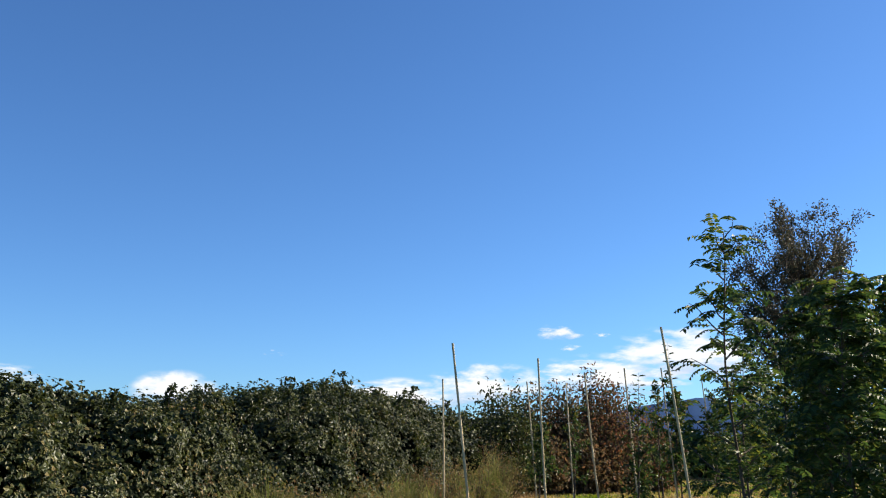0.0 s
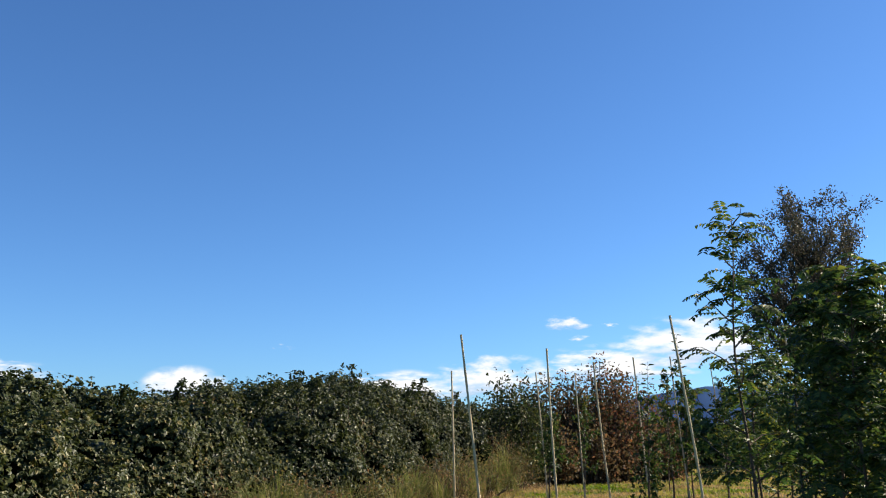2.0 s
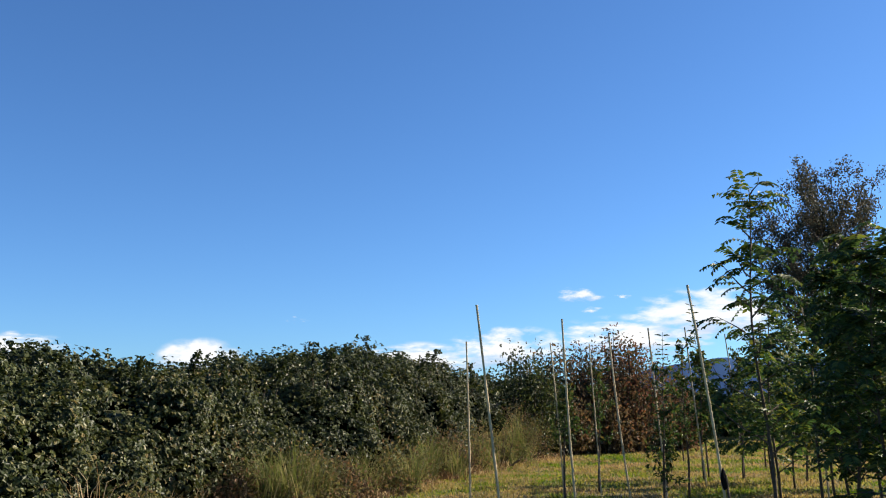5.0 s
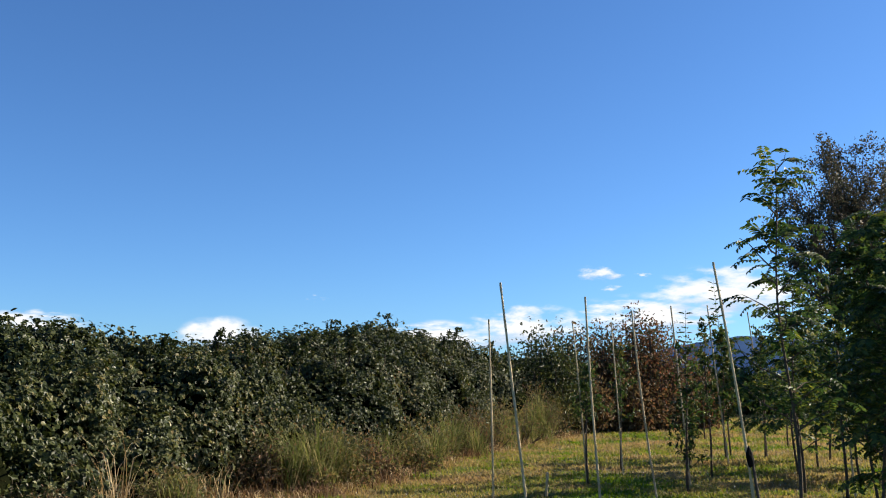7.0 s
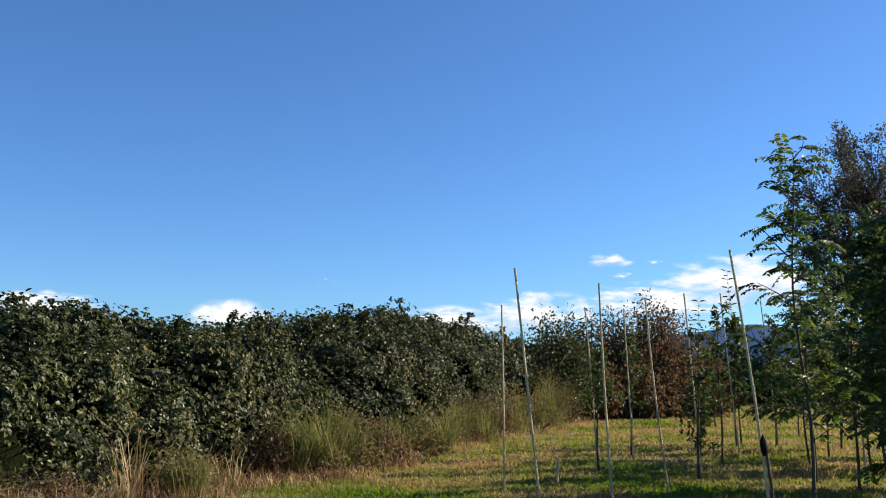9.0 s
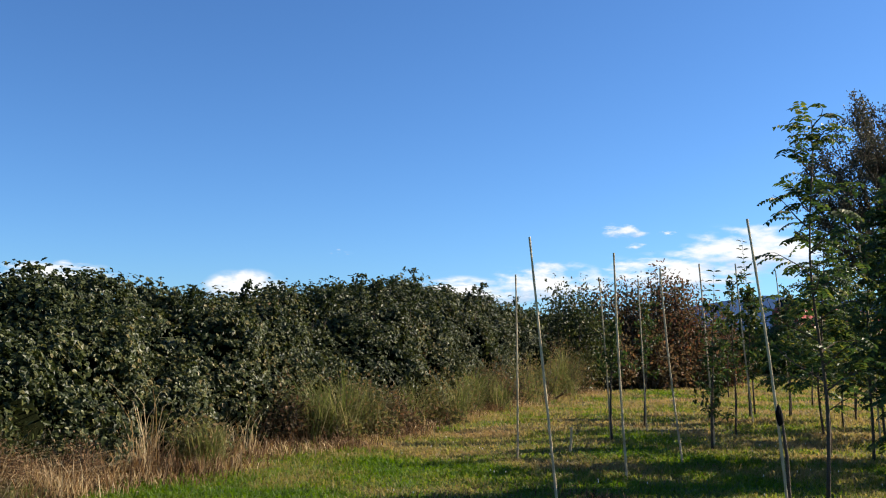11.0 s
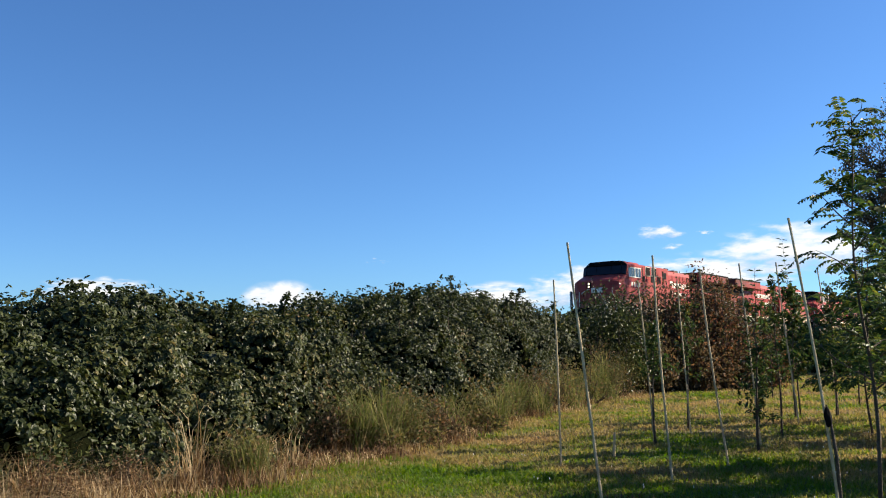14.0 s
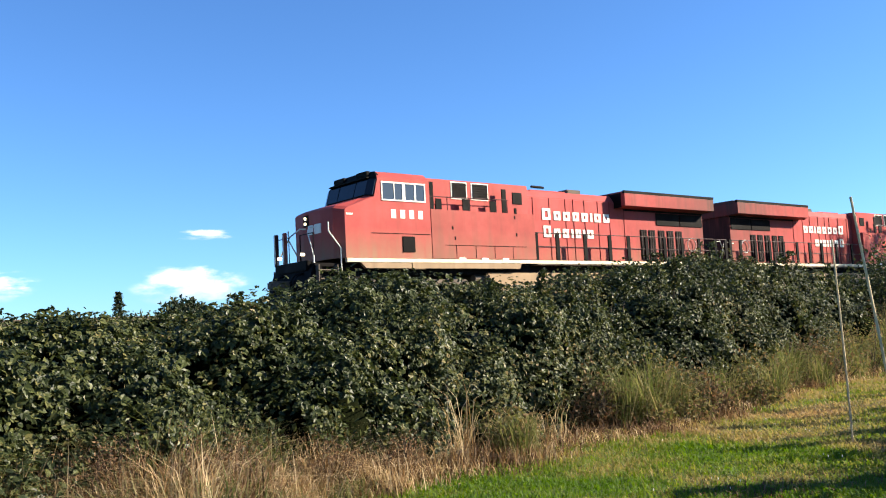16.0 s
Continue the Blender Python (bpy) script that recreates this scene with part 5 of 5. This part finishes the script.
    for x, y in ((20.9, 0.35), (20.9, 2.75)):
        rod("end_rail", [(19.9, y, 2.6), (20.6, y, 2.7), (21.15, y, 1.6)], 0.022, "white", lo, 6, "pale grab rail")
    # lamps
    for z in (2.98, 3.16):
        bm = bmesh.new()
        bmesh.ops.create_cone(bm, cap_ends=True, segments=14, radius1=0.05, radius2=0.05, depth=0.05)
        bmesh.ops.rotate(bm, verts=bm.verts, matrix=Matrix.Rotation(radians(90), 3, "Y"))
        bmesh.ops.translate(bm, verts=bm.verts, vec=(-0.38, 1.9, z))
        part("headlight", bm, "lamp", lo, "lit round headlight")
    for y in (0.95, 2.5):
        bm = bmesh.new()
        bmesh.ops.create_cone(bm, cap_ends=True, segments=14, radius1=0.05, radius2=0.05, depth=0.12)
        bmesh.ops.rotate(bm, verts=bm.verts, matrix=Matrix.Rotation(radians(90), 3, "Y"))
        bmesh.ops.translate(bm, verts=bm.verts, vec=(-1.07, y, 1.85))
        part("ditch_light", bm, "lamp", lo, "lit ditch light")
    # emblem on the nose as plain pale shapes
    box_part("emblem", (-0.365, -0.33, 0.95, 1.35, 2.58, 2.9), "white", lo, 0, "plain pale block")
    box_part("emblem", (-0.365, -0.33, 1.45, 1.75, 2.58, 2.9), "white", lo, 0, "plain pale block")
    return lo


def build_wagon():
    wg = empty("hopper_wagon")
    tagged(wg, "dusty grey covered hopper wagon behind the locomotives", "wagon", "wagons of the train")
    bm = bmesh.new()
    sec = [(0.25, 1.5), (0.0, 2.4), (0.0, 3.6), (0.35, 4.4), (2.75, 4.4), (3.1, 3.6), (3.1, 2.4), (2.85, 1.5)]
    rows = [[bm.verts.new((x, y, z)) for y, z in sec] for x in (1.4, 16.6)]
    bm.faces.new(rows[0]), bm.faces.new(rows[1][::-1])
    for i in range(8):
        bm.faces.new((rows[0][i], rows[1][i], rows[1][(i + 1) % 8], rows[0][(i + 1) % 8]))
    bmesh.ops.bevel(bm, geom=list(bm.edges), offset=0.04, segments=2, affect="EDGES")
    part("body", bm, "hopper", wg)
    for k in range(11):
        x = 2.2 + k * 1.36
        box_part("rib", (x, x + 0.1, -0.05, 0.02, 2.3, 3.65), "hopper", wg, 0.01)
    box_part("roof_walk", (1.2, 16.8, 1.2, 1.9, 4.45, 4.5), "grime", wg, 0.01)
    box_part("sill", (0.3, 17.7, 0.2, 2.9, 1.1, 1.35), "grime", wg, 0.02)
    for x0 in (2.8, 7.2, 11.6):
        part("hopper", extrude_profile([(x0, 1.5), (x0 + 1.3, 0.5), (x0 + 2.3, 0.5), (x0 + 3.6, 1.5)], 0.4, 2.7, 0.03), "grime", wg)
    for x0 in (1.2, 14.8):
        tr = empty("bogie")
        tr.parent = wg
        for y in (0.4, 2.6):
            part("side_frame", extrude_profile([(x0 - 0.4, 0.5), (x0 + 0.4, 0.85), (x0 + 1.6, 0.85), (x0 + 2.4, 0.5), (x0 + 1.4, 0.3), (x0 + 0.6, 0.3)], y, y + 0.12, 0.02), "grime", tr)
        for ax in (x0 + 0.1, x0 + 1.9):
            wheelset(tr, ax, 0.47)
    for x0 in (-0.3, 17.6):
        box_part("coupler", (x0, x0 + 0.7, 1.4, 1.7, 0.72, 1.0), "grime", wg, 0.04)
    return wg


loco_a = build_locomotive()
loco_b = copy_thing(loco_a, pose(0, 0, 0))
loco_c = copy_thing(loco_a, pose(0, 0, 0))
wagon = build_wagon()
wagons = [wagon] + [copy_thing(wagon, pose(0, 0, 0)) for _ in range(5)]
SPEED = 18.7
KB = 41.55
WAVER = {14: -0.2, 14.5: -0.4, 15.5: -0.3}      # slight surge of the train along the track


def train_pose(t, s, y=0.0, back=False):
    """Pose of a vehicle whose own origin lies s metres behind the first nose at t seconds."""
    p = RAIL_P + RU * (s - SPEED * (t - 15.8) + WAVER.get(t, 0)) + RN * y
    turn = 90 - math.degrees(RAIL_AZ) + (180 if back else 0)
    return pose(p.x, p.y, p.z, 0, 0, turn)


def motions():
    times = sorted([0.0, 0.1] + list(range(1, 16)) + [14.5, 15.5, 15.9, 16.0])
    walk(loco_a, [(t, train_pose(t, 0)) for t in times])
    walk(loco_b, [(t, train_pose(t, KB, 3.1, True)) for t in times])
    walk(loco_c, [(t, train_pose(t, KB + 4.1)) for t in times])
    for i, w in enumerate(wagons):
        walk(w, [(t, train_pose(t, KB + 4.1 + 22.4 + i * 18.1)) for t in times])


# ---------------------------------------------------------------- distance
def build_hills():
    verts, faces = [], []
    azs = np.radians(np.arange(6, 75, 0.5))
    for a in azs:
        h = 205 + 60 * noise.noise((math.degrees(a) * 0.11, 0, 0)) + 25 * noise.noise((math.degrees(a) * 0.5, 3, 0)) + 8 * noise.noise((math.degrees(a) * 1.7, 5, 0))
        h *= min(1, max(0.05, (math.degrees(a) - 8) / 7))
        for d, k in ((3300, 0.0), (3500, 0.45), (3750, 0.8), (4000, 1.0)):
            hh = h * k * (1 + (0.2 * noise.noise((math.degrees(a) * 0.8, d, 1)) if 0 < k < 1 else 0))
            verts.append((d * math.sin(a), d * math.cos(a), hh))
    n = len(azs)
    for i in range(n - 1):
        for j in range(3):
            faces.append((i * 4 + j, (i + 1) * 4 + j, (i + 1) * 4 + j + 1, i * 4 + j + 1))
    tagged(mesh_object("far_hills", verts, faces, "hill", smooth=True), "distant wooded mountain ridge with blue haze in its colour", "hills", kind="structure")


def cloud_mat(seed, thick, grain):
    """White vapour that glows by itself: dense in the middle, ragged towards its edge, grey shade painted below."""
    m, n, l, b = mat_new("cloud_vapour")
    n.remove(b)
    tc = n.new("ShaderNodeTexCoord")
    sub = n.new("ShaderNodeVectorMath")
    sub.operation = "LENGTH"
    l.new(tc.outputs["Object"], sub.inputs[0])
    nz = n.new("ShaderNodeTexNoise")
    nz.inputs["Scale"].default_value, nz.inputs["Detail"].default_value, nz.inputs["Roughness"].default_value = grain, 6, 0.55
    mp = n.new("ShaderNodeMapping")
    mp.inputs["Location"].default_value = (seed * 3.7, 0, seed)
    l.new(tc.outputs["Object"], mp.inputs[0]), l.new(mp.outputs[0], nz.inputs["Vector"])
    inv = n.new("ShaderNodeMath")
    inv.operation = "MULTIPLY_ADD"
    l.new(nz.outputs["Fac"], inv.inputs[0])
    inv.inputs[1].default_value, inv.inputs[2].default_value = 2.4, thick - 1.2
    d = n.new("ShaderNodeMath")
    d.operation = "SUBTRACT"
    l.new(inv.outputs[0], d.inputs[0]), l.new(sub.outputs["Value"], d.inputs[1])
    fade = n.new("ShaderNodeMapRange")
    fade.interpolation_type = "SMOOTHSTEP"
    fade.inputs[1].default_value, fade.inputs[2].default_value = -0.3, 0.5
    l.new(d.outputs[0], fade.inputs[0])
    rim = n.new("ShaderNodeMapRange")
    rim.interpolation_type = "SMOOTHSTEP"
    rim.inputs[1].default_value, rim.inputs[2].default_value = 1.0, 0.7
    l.new(sub.outputs["Value"], rim.inputs[0])
    mul = n.new("ShaderNodeMath")
    mul.operation = "MULTIPLY"
    l.new(fade.outputs[0], mul.inputs[0]), l.new(rim.outputs[0], mul.inputs[1])
    sep = n.new("ShaderNodeSeparateXYZ")
    l.new(tc.outputs["Object"], sep.inputs[0])
    sh = n.new("ShaderNodeMapRange")
    sh.inputs[1].default_value, sh.inputs[2].default_value = -0.5, 0.25
    l.new(sep.outputs[2], sh.inputs[0])
    shade = n.new("ShaderNodeMath")
    shade.operation = "MULTIPLY_ADD"
    l.new(nz.outputs["Fac"], shade.inputs[0])
    shade.inputs[1].default_value = 0.8
    l.new(sh.outputs[0], shade.inputs[2])
    # emission colour holds the sunlit white and the underside's grey shade
    ramp = n.new("ShaderNodeValToRGB")
    ramp_set(ramp, [(0.25, (0.20, 0.245, 0.325)), (0.7, (0.29, 0.32, 0.37)), (1.0, (0.40, 0.40, 0.40))])
    l.new(shade.outputs[0], ramp.inputs[0])
    em, tr, mix = n.new("ShaderNodeEmission"), n.new("ShaderNodeBsdfTransparent"), n.new("ShaderNodeMixShader")
    l.new(ramp.outputs[0], em.inputs[0]), l.new(mul.outputs[0], mix.inputs[0])
    l.new(tr.outputs[0], mix.inputs[1]), l.new(em.outputs[0], mix.inputs[2]), l.new(mix.outputs[0], n["Material Output"].inputs[0])
    return m


def build_cloud(az, el, width, height, seed, thick=0.55, grain=1.6, label="small white fair-weather cloud low in the sky"):
    """A far cloud bank; width and height in degrees of sky."""
    dist = 4400 + seed * 12
    key = f"cloud_{seed}"
    M[key] = cloud_mat(seed, thick, grain)
    verts, faces = [], []
    for j in range(5):
        for i in range(13):
            x, z = -1 + i / 6, -1 + j / 2
            verts.append((x, 0.04 * (x * x + z * z), z))
    for j in range(4):
        for i in range(12):
            faces.append((j * 13 + i, j * 13 + i + 1, (j + 1) * 13 + i + 1, (j + 1) * 13 + i))
    ob = mesh_object("cloud", verts, faces, key)
    a, e = radians(az), radians(el)
    ob.location = (dist * math.sin(a) * math.cos(e), dist * math.cos(a) * math.cos(e), 1.6 + dist * math.sin(e))
    ob.rotation_euler = (0, 0, -a)
    ob.scale = (dist * math.tan(radians(width / 2)), dist * math.tan(radians(width / 2)), dist * math.tan(radians(height / 2)))
    return tagged(ob, label, "cloud", "clouds near the horizon", "structure")


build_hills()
build_cloud(11.1, 6.95, 3.4, 1.4, 1, 0.5, 1.5)
build_cloud(11.7, 6.05, 2.4, 0.8, 2, 0.22, 1.5)
build_cloud(-6.3, 5.6, 2.2, 0.8, 3, 0.12, 1.4)
build_cloud(18.6, 5.6, 12.0, 4.0, 4, 0.6, 2.6, "bright white cumulus bank over the hills")
build_cloud(14.0, 4.3, 12.0, 3.2, 5, 0.6, 3.2, "bright white cumulus bank on the horizon")
build_cloud(6.5, 3.7, 9.0, 3.6, 6, 0.6, 2.6, "bright white cumulus bank on the horizon")
build_cloud(1.0, 3.1, 9.0, 2.6, 14, 0.75, 2.4, "bright white cumulus bank on the horizon")
build_cloud(-11.9, 3.3, 5.6, 2.6, 7, 0.85, 1.3)
build_cloud(-22.5, 3.7, 8.0, 2.2, 8, 0.6, 2.4)
build_cloud(-32.7, 3.75, 7.8, 2.9, 9, 0.68, 1.5)
build_cloud(-32.2, 6.75, 5.4, 1.1, 10, 0.35, 1.3)
build_cloud(-44.0, 4.0, 7.0, 2.2, 11, 0.6, 2.2)
build_cloud(27.0, 5.0, 11.0, 3.6, 12, 0.6, 2.6, "bright white cumulus bank over the hills")
build_cloud(13.6, 6.8, 1.8, 0.6, 13, 0.2, 2)

motions()
